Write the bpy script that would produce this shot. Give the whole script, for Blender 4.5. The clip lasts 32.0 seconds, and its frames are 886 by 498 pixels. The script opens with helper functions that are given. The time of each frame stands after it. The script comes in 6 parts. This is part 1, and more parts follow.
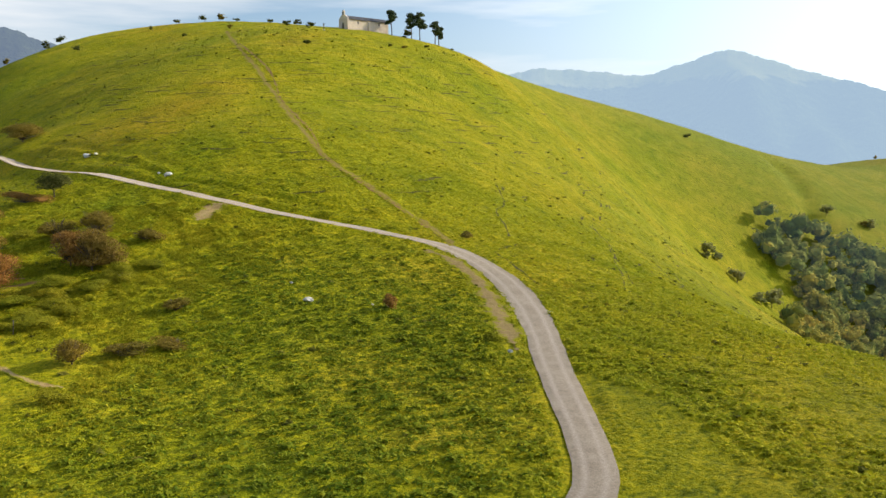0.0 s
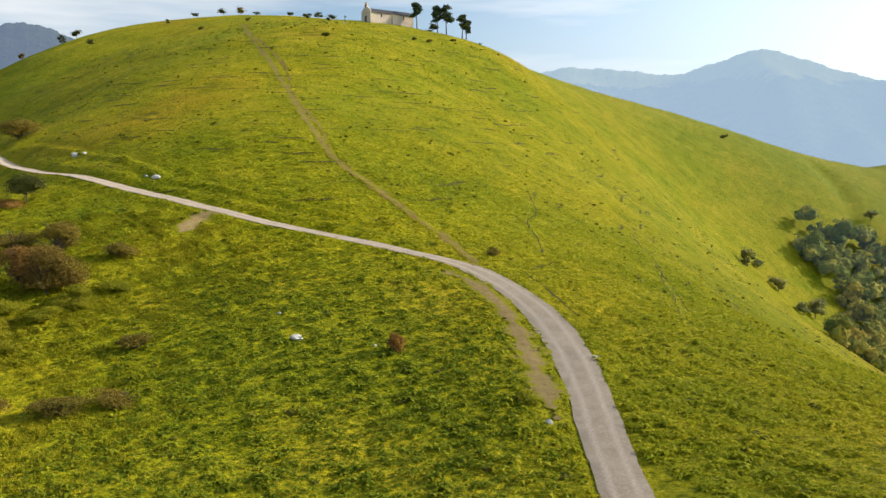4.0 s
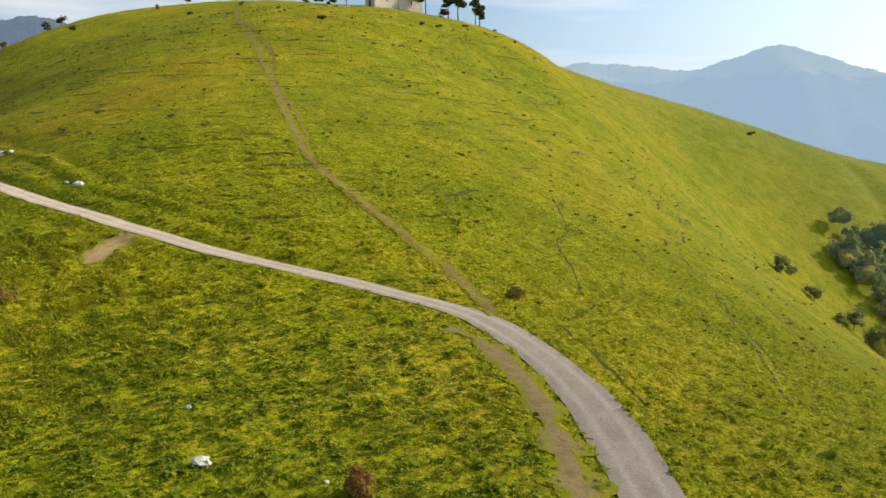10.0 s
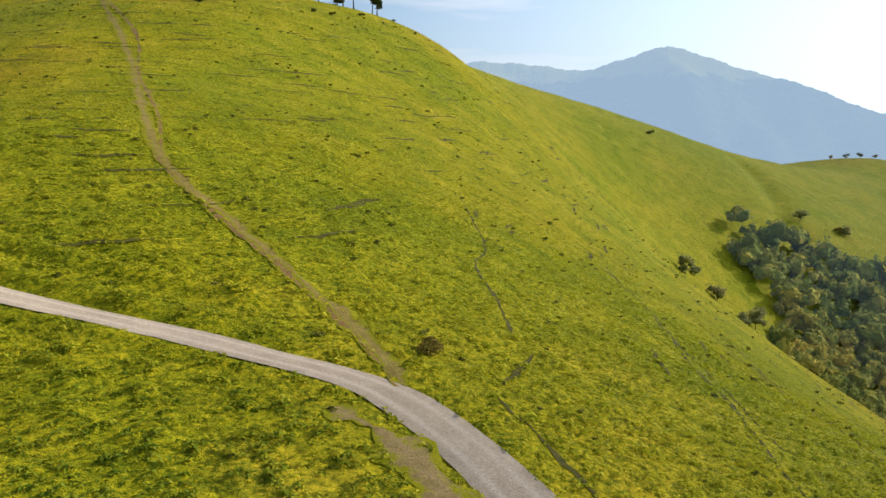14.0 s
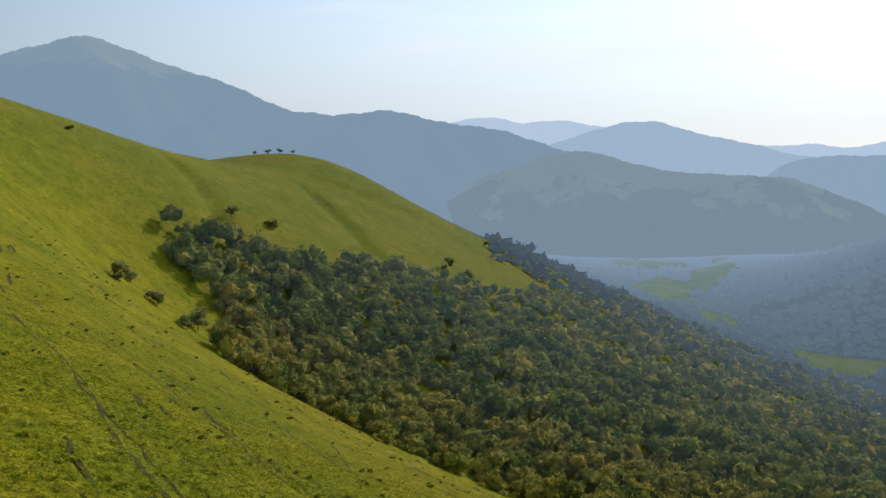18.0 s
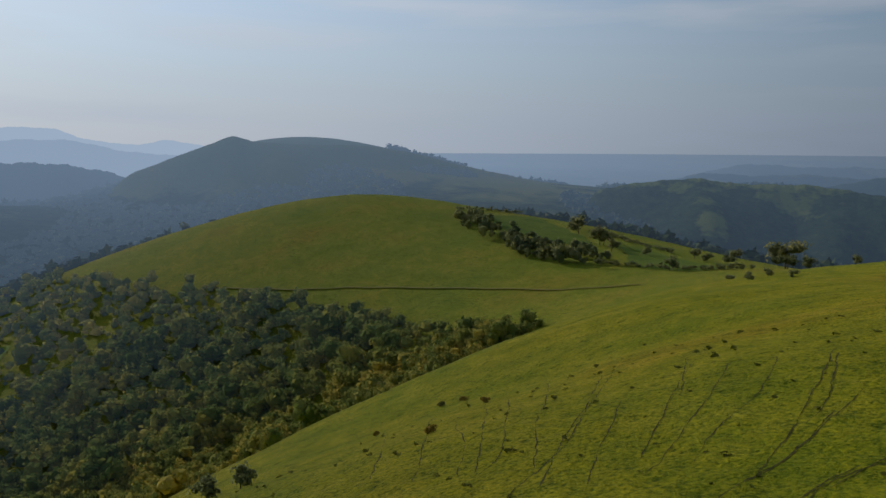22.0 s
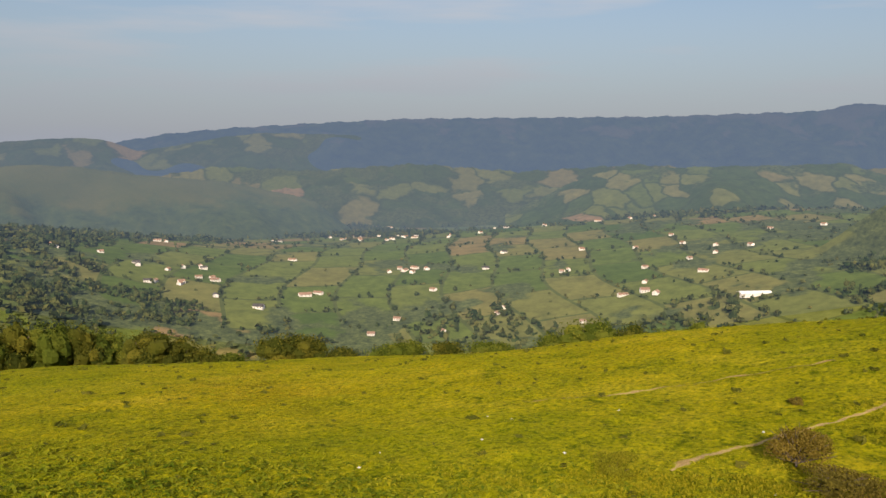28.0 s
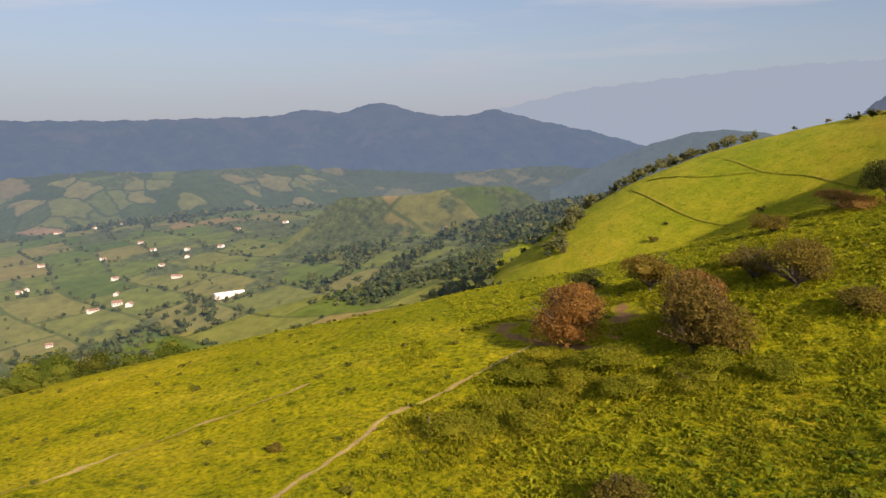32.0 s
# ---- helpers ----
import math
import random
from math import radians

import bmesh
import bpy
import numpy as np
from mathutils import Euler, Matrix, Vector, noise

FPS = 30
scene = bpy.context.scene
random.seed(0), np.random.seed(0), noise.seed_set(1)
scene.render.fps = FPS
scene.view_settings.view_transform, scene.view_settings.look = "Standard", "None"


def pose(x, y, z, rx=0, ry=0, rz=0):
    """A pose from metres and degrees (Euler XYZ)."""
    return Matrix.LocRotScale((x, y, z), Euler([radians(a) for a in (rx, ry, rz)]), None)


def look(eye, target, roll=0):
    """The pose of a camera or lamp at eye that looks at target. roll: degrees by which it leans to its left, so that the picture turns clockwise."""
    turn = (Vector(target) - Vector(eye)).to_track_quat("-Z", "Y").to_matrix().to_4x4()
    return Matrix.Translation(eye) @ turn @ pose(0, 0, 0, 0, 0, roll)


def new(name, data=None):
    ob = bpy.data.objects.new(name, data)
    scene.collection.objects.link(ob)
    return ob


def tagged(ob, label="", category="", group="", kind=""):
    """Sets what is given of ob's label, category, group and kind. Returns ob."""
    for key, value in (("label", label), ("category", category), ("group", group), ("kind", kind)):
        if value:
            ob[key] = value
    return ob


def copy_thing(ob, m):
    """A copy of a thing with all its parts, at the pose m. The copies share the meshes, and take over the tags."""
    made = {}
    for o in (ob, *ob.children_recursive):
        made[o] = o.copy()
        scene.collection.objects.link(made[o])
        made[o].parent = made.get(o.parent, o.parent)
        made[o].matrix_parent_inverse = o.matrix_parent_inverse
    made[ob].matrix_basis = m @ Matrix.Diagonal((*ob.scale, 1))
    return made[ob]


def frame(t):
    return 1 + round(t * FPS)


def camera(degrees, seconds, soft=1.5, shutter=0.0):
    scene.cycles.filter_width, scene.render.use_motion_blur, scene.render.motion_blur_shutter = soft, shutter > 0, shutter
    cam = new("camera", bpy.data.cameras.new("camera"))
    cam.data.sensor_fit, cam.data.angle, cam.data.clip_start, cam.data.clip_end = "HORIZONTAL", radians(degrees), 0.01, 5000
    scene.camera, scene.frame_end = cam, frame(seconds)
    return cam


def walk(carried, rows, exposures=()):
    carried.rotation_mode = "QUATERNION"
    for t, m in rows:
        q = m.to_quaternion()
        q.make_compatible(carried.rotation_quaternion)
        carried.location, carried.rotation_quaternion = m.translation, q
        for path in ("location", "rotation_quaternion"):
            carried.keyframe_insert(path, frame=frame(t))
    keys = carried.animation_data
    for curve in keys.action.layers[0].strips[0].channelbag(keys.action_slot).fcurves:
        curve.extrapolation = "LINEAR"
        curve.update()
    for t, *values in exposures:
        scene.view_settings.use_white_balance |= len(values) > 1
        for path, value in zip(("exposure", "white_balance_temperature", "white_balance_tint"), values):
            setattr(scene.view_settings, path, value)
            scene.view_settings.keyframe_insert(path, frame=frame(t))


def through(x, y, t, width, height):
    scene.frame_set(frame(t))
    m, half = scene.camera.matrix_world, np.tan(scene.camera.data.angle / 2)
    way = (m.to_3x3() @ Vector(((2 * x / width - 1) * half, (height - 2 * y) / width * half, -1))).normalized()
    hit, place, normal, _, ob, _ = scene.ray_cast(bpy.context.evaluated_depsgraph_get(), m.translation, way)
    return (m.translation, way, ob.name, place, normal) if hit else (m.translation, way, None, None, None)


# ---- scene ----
import itertools
cam = camera(55.37, 32.0)
PATH = [
    (0, (0.00, -0.00, 20.00), (0.00, 49.72, 14.69), -0.46),
    (0.5, (0.16, 2.30, 20.08), (-0.28, 52.01, 14.74), -0.50),
    (1, (0.25, 4.54, 20.21), (-0.76, 54.24, 14.87), -0.41),
    (1.5, (0.27, 6.52, 20.30), (-1.21, 56.21, 14.92), -0.39),
    (2, (0.25, 8.43, 20.25), (-1.11, 58.13, 14.93), -0.25),
    (2.5, (0.34, 10.49, 20.21), (-0.86, 60.19, 14.88), -0.29),
    (3, (0.40, 12.70, 20.32), (-0.87, 62.40, 14.97), -0.18),
    (3.5, (0.50, 14.95, 20.47), (-0.94, 64.64, 15.11), -0.12),
    (5.5, (0.56, 24.24, 20.71), (-1.30, 73.91, 15.31), 0.04),
    (6, (0.57, 26.46, 20.78), (-1.40, 76.12, 15.31), 0.03),
    (6.5, (0.59, 28.68, 20.86), (-1.50, 78.34, 15.34), -0.02),
    (7, (0.58, 30.90, 20.97), (-1.55, 80.54, 15.45), 0.03),
    (7.5, (0.60, 33.14, 21.09), (-1.58, 82.79, 15.56), 0.13),
    (8, (0.56, 35.47, 21.17), (-1.69, 85.11, 15.59), 0.14),
    (8.5, (0.49, 37.83, 21.26), (-1.80, 87.46, 15.65), 0.18),
    (9, (0.46, 40.14, 21.33), (-1.82, 89.76, 15.68), 0.22),
    (9.5, (0.42, 42.62, 21.38), (-1.84, 92.25, 15.73), 0.17),
    (10, (0.35, 45.18, 21.41), (-1.94, 94.81, 15.78), 0.18),
    (10.5, (0.22, 47.73, 21.41), (-2.08, 97.35, 15.75), 0.17),
    (11, (0.18, 50.23, 21.49), (-2.19, 99.86, 15.85), 0.27),
    (11.5, (0.11, 52.70, 21.61), (-2.38, 102.33, 16.00), 0.26),
    (12, (0.03, 55.11, 21.67), (-2.47, 104.73, 16.04), 0.22),
    (12.5, (0.02, 57.52, 21.73), (-2.35, 107.15, 16.09), 0.18),
    (13, (0.01, 60.00, 21.76), (-1.29, 109.66, 16.12), 0.17),
    (13.5, (0.04, 62.37, 21.78), (0.77, 112.04, 16.09), 0.21),
    (14, (0.24, 64.71, 21.81), (3.85, 114.25, 16.08), 0.25),
    (14.5, (0.54, 66.96, 21.86), (7.92, 116.08, 16.13), 0.36),
    (15, (0.97, 69.32, 21.94), (12.87, 117.54, 16.17), 0.66),
    (15.5, (1.79, 71.95, 21.99), (17.87, 118.94, 16.23), 0.52),
    (17.5, (5.81, 78.54, 23.27), (34.35, 119.17, 17.38), 0.18),
    (18, (7.50, 80.23, 23.41), (40.24, 117.55, 17.49), 0.19),
    (18.5, (9.67, 81.53, 23.51), (48.35, 112.64, 17.53), 0.33),
    (19, (12.46, 82.12, 23.44), (56.02, 105.93, 17.43), 0.31),
    (19.5, (15.38, 82.19, 23.42), (62.49, 97.78, 17.31), 0.24),
    (20, (18.11, 81.93, 23.39), (67.27, 88.57, 17.17), 0.12),
    (20.5, (20.34, 81.55, 23.32), (69.88, 79.16, 17.01), 0.25),
    (21, (21.73, 81.23, 23.16), (69.97, 69.74, 16.76), 0.14),
    (21.5, (22.40, 81.17, 23.03), (67.85, 61.35, 16.57), 0.18),
    (22, (23.06, 80.87, 22.97), (64.28, 53.32, 16.45), 0.15),
    (22.5, (23.83, 80.28, 22.89), (59.55, 45.92, 16.30), 0.05),
    (23, (24.61, 79.41, 22.81), (53.91, 39.44, 16.18), 0.11),
    (23.5, (25.29, 78.28, 22.75), (47.09, 33.79, 16.04), 0.08),
    (24, (25.76, 76.92, 22.72), (38.65, 29.09, 15.91), 0.02),
    (24.5, (26.00, 75.65, 22.68), (29.36, 26.23, 15.86), 0.15),
    (25, (25.92, 74.36, 22.73), (19.35, 25.27, 15.89), 0.40),
    (25.5, (25.50, 72.92, 22.72), (9.56, 26.02, 15.91), 0.58),
    (26, (24.79, 71.50, 22.76), (0.04, 28.59, 15.99), 0.65),
    (26.5, (23.69, 70.20, 22.75), (-8.92, 32.88, 16.09), 0.53),
    (28.5, (13.39, 66.67, 19.64), (-35.38, 57.65, 13.32), 0.27),
    (29, (11.68, 66.58, 19.72), (-37.75, 62.32, 13.46), 0.11),
    (29.5, (10.18, 66.64, 19.83), (-39.43, 66.65, 13.58), -0.01),
    (30, (8.74, 66.77, 19.88), (-40.73, 70.46, 13.65), -0.07),
    (30.5, (7.41, 67.05, 19.89), (-41.72, 74.01, 13.70), -0.11),
    (31, (6.04, 67.45, 19.94), (-42.55, 77.50, 13.78), -0.20),
    (31.5, (4.69, 67.94, 20.04), (-43.27, 80.68, 13.91), -0.21),
    (32, (3.38, 68.47, 20.12), (-44.09, 82.95, 14.00), -0.27),
]
walk(cam, [(t, look(eye, target, roll)) for t, eye, target, roll in PATH],
     exposures=[(0.0, 0.80, 6450, 9), (10.0, 0.66, 6350, 9), (14.0, 0.64, 6200, 10), (18.0, -0.04, 6100, 9), (19.0, -0.25, 6100, 9), (21.0, -0.80, 5750, 9), (23.0, -0.62, 5950, 10), (24.5, -0.12, 6450, 11), (26.0, -0.04, 6650, 12), (29.0, 0.09, 6900, 19), (32.0, 0.20, 6900, 23)])

# ---- sky and sun ----
SUN_AZ, SUN_EL = radians(78.0), radians(24.0)          # clockwise from +y, above the horizon
sun = new("sun", bpy.data.lights.new("sun", "SUN"))
sun.data.energy, sun.data.angle, sun.data.color = 5.0, radians(0.6), (1.0, 0.86, 0.66)
SUN_WAY = Vector((math.sin(SUN_AZ) * math.cos(SUN_EL), math.cos(SUN_AZ) * math.cos(SUN_EL), math.sin(SUN_EL)))
sun.rotation_mode = "QUATERNION"
sun.rotation_quaternion = SUN_WAY.to_track_quat("Z", "Y")
sun.location = (0, 0, 300)

world = bpy.data.worlds.new("sky")
scene.world = world
world.use_nodes = True
wn, wl = world.node_tree.nodes, world.node_tree.links
wn.clear()
w_out, w_bg = wn.new("ShaderNodeOutputWorld"), wn.new("ShaderNodeBackground")
w_sky = wn.new("ShaderNodeTexSky")
w_sky.sky_type, w_sky.sun_disc = "NISHITA", False
w_sky.sun_elevation, w_sky.sun_rotation = SUN_EL, SUN_AZ
w_sky.altitude, w_sky.air_density, w_sky.dust_density, w_sky.ozone_density = 600, 1.0, 0.6, 1.5
w_bg.inputs["Strength"].default_value = 0.085
# thin drifting cirrus, stretched along the horizon
w_co, w_map = wn.new("ShaderNodeTexCoord"), wn.new("ShaderNodeMapping")
w_map.inputs["Scale"].default_value = (1.6, 1.6, 14.0)
w_map.inputs["Rotation"].default_value = (0.06, -0.05, 0.4)
w_noise = wn.new("ShaderNodeTexNoise")
w_noise.inputs["Scale"].default_value, w_noise.inputs["Detail"].default_value = 1.7, 6.0
w_ramp = wn.new("ShaderNodeValToRGB")
w_ramp.color_ramp.elements[0].position, w_ramp.color_ramp.elements[1].position = 0.47, 0.72
w_ramp.color_ramp.elements[0].color, w_ramp.color_ramp.elements[1].color = (0, 0, 0, 1), (0.75, 0.75, 0.75, 1)
w_mix = wn.new("ShaderNodeMix")
w_mix.data_type = "RGBA"
w_mix.inputs["B"].default_value = (7.8, 7.6, 7.4, 1)
wl.new(w_co.outputs["Generated"], w_map.inputs["Vector"])
wl.new(w_map.outputs["Vector"], w_noise.inputs["Vector"])
wl.new(w_noise.outputs["Fac"], w_ramp.inputs["Fac"])
wl.new(w_ramp.outputs["Color"], w_mix.inputs["Factor"])
wl.new(w_sky.outputs["Color"], w_mix.inputs["A"])
# pale valley haze towards the horizon
w_sep, w_haze, w_low = wn.new("ShaderNodeSeparateXYZ"), wn.new("ShaderNodeValToRGB"), wn.new("ShaderNodeMix")
w_low.data_type = "RGBA"
w_low.inputs["B"].default_value = (3.1, 3.8, 4.8, 1)
w_haze.color_ramp.elements[0].position, w_haze.color_ramp.elements[1].position = 0.0, 0.22
w_haze.color_ramp.elements[0].color, w_haze.color_ramp.elements[1].color = (0.85, 0.85, 0.85, 1), (0, 0, 0, 1)
w_haze.color_ramp.interpolation = "EASE"
wl.new(w_co.outputs["Generated"], w_sep.inputs["Vector"])
wl.new(w_sep.outputs["Z"], w_haze.inputs["Fac"])
wl.new(w_haze.outputs["Color"], w_low.inputs["Factor"])
wl.new(w_mix.outputs["Result"], w_low.inputs["A"])
# bright veil of hazy air round the sun
w_dot, w_fall, w_glow = wn.new("ShaderNodeVectorMath"), wn.new("ShaderNodeMapRange"), wn.new("ShaderNodeMix")
w_dot.operation = "DOT_PRODUCT"
w_dot.inputs[1].default_value = SUN_WAY
w_fall.interpolation_type = "SMOOTHSTEP"
w_fall.inputs["From Min"].default_value, w_fall.inputs["From Max"].default_value = 0.04, 1.0
w_glow.data_type, w_glow.blend_type = "RGBA", "ADD"
w_glow.inputs["B"].default_value = (5.7, 5.6, 5.4, 1)
wl.new(w_co.outputs["Generated"], w_dot.inputs[0])
wl.new(w_dot.outputs["Value"], w_fall.inputs["Value"])
wl.new(w_fall.outputs["Result"], w_glow.inputs["Factor"])
wl.new(w_low.outputs["Result"], w_glow.inputs["A"])
wl.new(w_glow.outputs["Result"], w_bg.inputs["Color"])
wl.new(w_bg.outputs["Background"], w_out.inputs["Surface"])

# ---- relief: three coarse tables of swells, fine near the saddle and wide in the distance ----
RELIEF_NEAR_SOUTH = (
    (0.0, 0.3, 4.5, 4.5, 4.9, 5.8, 2.8, 1.5, 0.3, 1.1, 4.4),
    (0.7, 3.1, 2.2, 6.1, 9.0, 3.4, 6.3, 2.6, 5.0, 1.1, 3.4),
    (0.1, 1.5, 3.7, 6.2, 2.9, 11.2, 0.4, 4.1, 1.8, 1.6, 4.8),
    (-0.2, 1.5, 1.1, 2.7, 11.0, -0.4, 5.4, 7.7, 1.1, 0.6, -1.7),
    (-0.6, -1.4, 3.7, 0.9, -6.9, 7.6, 2.1, -11.0, 3.5, -3.5, 0.6),
    (-0.1, -1.4, -3.5, -2.5, 4.4, -1.7, 0.5, 3.7, -8.9, 2.6, -5.6),
    (-0.1, -1.8, 2.9, -2.9, -4.0, 3.4, -2.2, -1.3, 1.1, -4.1, 0.8),
)
RELIEF_NEAR_NORTH = (
    (0.7, -1.4, 2.1, -3.4, 3.2, -2.3, 1.0, -0.9, -1.4, 0.5, -1.2),
    (0.4, 2.5, -6.2, 11.5, 0.0, -2.4, -3.0, 0.1, -0.6, 0.6, -1.5),
    (1.0, -2.1, 5.4, -4.0, 2.0, -1.5, -1.8, -4.0, 1.1, -2.3, 0.1),
    (-0.4, -0.6, -0.9, 3.2, -0.7, -3.7, -1.7, 4.1, -5.3, 5.8, -7.3),
    (-4.6, 2.8, -3.7, 3.0, -3.5, 2.1, -5.9, -1.7, 2.7, -3.0, 0.9),
    (3.9, -8.6, 1.8, -5.8, 6.0, 0.0, 0.2, 1.5, 2.2, 5.4, -5.9),
)
RELIEF_MID_SOUTH = (
    (0.1, 4.6, 3.1, 6.6, 6.3, 8.4, 0.7, 1.5, -3.4, -1.8, -3.5, -1.3, 3.1, 2.1, -3.2),
    (0.4, 2.3, 5.9, 7.9, 3.8, 0.1, 7.5, -1.8, 3.4, -9.2, -2.7, 8.1, -7.3, -7.2, 6.9),
    (2.5, 0.9, 10.8, 5.5, 23.4, 8.1, 13.4, -3.6, -6.4, 0.2, 5.2, -5.0, 10.7, 10.5, -4.4),
    (5.0, 4.5, 4.7, 6.9, 4.9, 8.8, -5.4, 20.6, 3.9, -5.4, -2.6, -0.5, 7.2, 3.7, 6.9),
    (5.8, 8.0, 2.7, -10.0, 10.7, -29.4, -18.3, -9.9, -9.7, -8.2, -4.2, -3.1, 4.4, 7.3, 5.8),
)
RELIEF_MID_MIDDLE = (
    (4.2, -6.2, 4.0, 4.4, -5.4, 8.0, 16.1, 14.9, 16.6, -37.1, -12.0, -6.2, -1.1, 4.3, 15.5),
    (-1.0, 15.3, -8.9, -9.9, 7.1, 3.4, -0.7, -8.7, -14.9, -9.6, -10.7, -11.3, 2.9, -3.7, 15.0),
    (6.0, -31.1, 7.4, 14.5, -25.8, 4.9, 2.0, -5.6, -12.8, -17.3, -5.4, -5.6, -1.4, 1.6, 3.7),
    (-18.9, 51.2, -8.0, -39.8, 14.9, 28.1, 26.7, -29.7, -12.1, -5.0, -7.6, -0.9, -1.9, -1.3, 2.8),
    (8.8, 10.3, 13.5, -6.4, 43.1, -15.3, 21.9, -33.7, -13.6, -8.1, 1.2, 2.8, -0.0, 1.2, 2.5),
)
RELIEF_MID_NORTH = (
    (6.4, 6.2, 1.9, 11.4, -10.9, 17.5, 26.0, 0.6, 4.9, -0.6, -0.1, -6.0, 5.2, 3.3, 3.3),
    (3.4, -2.5, -0.4, 5.4, 9.5, 10.4, -8.4, 25.7, 11.2, -2.0, 4.5, 10.3, -3.8, -0.1, 2.6),
    (-2.7, -0.4, 1.3, -1.7, 0.1, 1.3, 12.1, -0.2, -6.2, 30.7, -8.6, -10.5, 10.8, 6.9, -3.8),
    (-3.3, -5.1, -3.4, -2.1, 3.1, -1.8, 5.4, -6.4, 19.5, -35.8, 42.5, 13.7, -11.2, -4.1, -4.0),
)
RELIEF_FAR_SOUTH = (
    (8.3, 15.7, 20.5, 18.7, 16.3, 13.5, 18.2, 22.0, 20.8, 10.6, -4.3),
    (3.1, 22.0, 30.5, 30.6, 25.4, 19.8, 13.4, 26.4, 33.4, 44.5, 60.7),
    (9.1, 22.7, 27.6, 64.5, 37.4, 21.9, 26.3, 17.5, 86.5, 17.8, 30.6),
    (17.3, 8.7, 29.3, 63.6, 50.8, 44.6, 42.4, -35.9, 74.3, 26.0, 228.1),
    (33.6, 21.0, 26.4, -41.9, 2.4, 42.9, 25.0, 124.2, 61.6, -37.9, 91.3),
    (59.5, 10.6, 47.3, -17.5, -31.3, -20.5, -74.2, 96.9, -60.9, 106.6, -52.3),
)
RELIEF_FAR_NORTH = (
    (74.8, 32.6, 60.2, 18.0, 26.8, 35.2, -50.8, -37.3, -75.1, 138.7, 178.8),
    (38.6, 36.3, 34.7, 95.6, 123.5, 77.1, 83.0, 98.8, -20.4, -30.5, -3.5),
    (23.6, 38.2, 57.8, 81.1, 92.4, 62.7, 56.0, 89.2, -16.9, 21.5, 25.9),
    (12.7, 30.3, 46.2, 56.2, 57.0, 67.4, 45.9, 28.9, 27.6, -0.5, -30.5),
    (9.7, 25.4, 33.3, 38.8, 36.9, 34.7, 33.9, 25.7, 18.5, 15.2, -2.2),
)
SWELLS = [(RELIEF_NEAR_SOUTH, -180, -200, 45), (RELIEF_NEAR_NORTH, -180, 115, 45), (RELIEF_MID_SOUTH, -650, -600, 115), (RELIEF_MID_MIDDLE, -650, -25, 115), (RELIEF_MID_NORTH, -650, 550, 115), (RELIEF_FAR_SOUTH, -2000, -2000, 400), (RELIEF_FAR_NORTH, -2000, 400, 400)]


# ---- lines on the land: carriage road, paths, sheep tracks (plan coordinates, metres) ----
ROAD = [(-190, 300), (-140, 245), (-103, 199), (-80, 167.4), (-64, 148), (-50.5, 135.5), (-34.5, 124.3), (-24, 119.3), (-14.3, 116.5),
        (-6.7, 114), (0.2, 111.2), (4.8, 105), (7.6, 97.7), (8.95, 88), (9.0, 77), (8.6, 66), (8.35, 57), (8.2, 48), (7.7, 41.5), (6.0, 37),
        (3.8, 32), (2.5, 27), (1.9, 18), (0.0, 3), (-3.6, -18.3), (-5.4, -37.7), (-4.6, -50.3), (-2.0, -64), (2, -80), (20, -110), (60, -135), (109, -155),
        (131, -186), (161, -224), (196, -267), (240, -320)]
UPHILL_PATH = [(-84, 337), (-66, 277), (-50, 236), (-39, 205), (-28.4, 170), (-22, 151.6), (-17, 142.2), (-11, 133.5), (-5.9, 127.1), (-1.6, 120.5), (0.6, 115), (1.6, 112.2)]
SADDLE_PATH = [(58, -50), (53, -36), (45.7, -18.7), (39.8, -3.8), (35.3, 9.1), (32.4, 18.7), (29.6, 26), (27.6, 31.5), (25.8, 36)]
WEST_PATH = [(-30.2, 65.4), (-32.8, 66.8), (-37.5, 71), (-41.9, 75.2), (-44.6, 78), (-47.5, 80.4), (-49, 84), (-51.3, 88), (-54, 93)]
WEST_PATH_LOW = [(-49, 53), (-51.3, 59.3), (-53.3, 62), (-54.8, 65), (-56.5, 70), (-59, 77)]
FIELD_SPUR = [(0.2, 6.7), (-3.5, 1.7), (-7.3, -2.6), (-12, -7)]
LAYBY = [(-33.6, 115.4), (-33.0, 118.5), (-31.6, 122.5)]
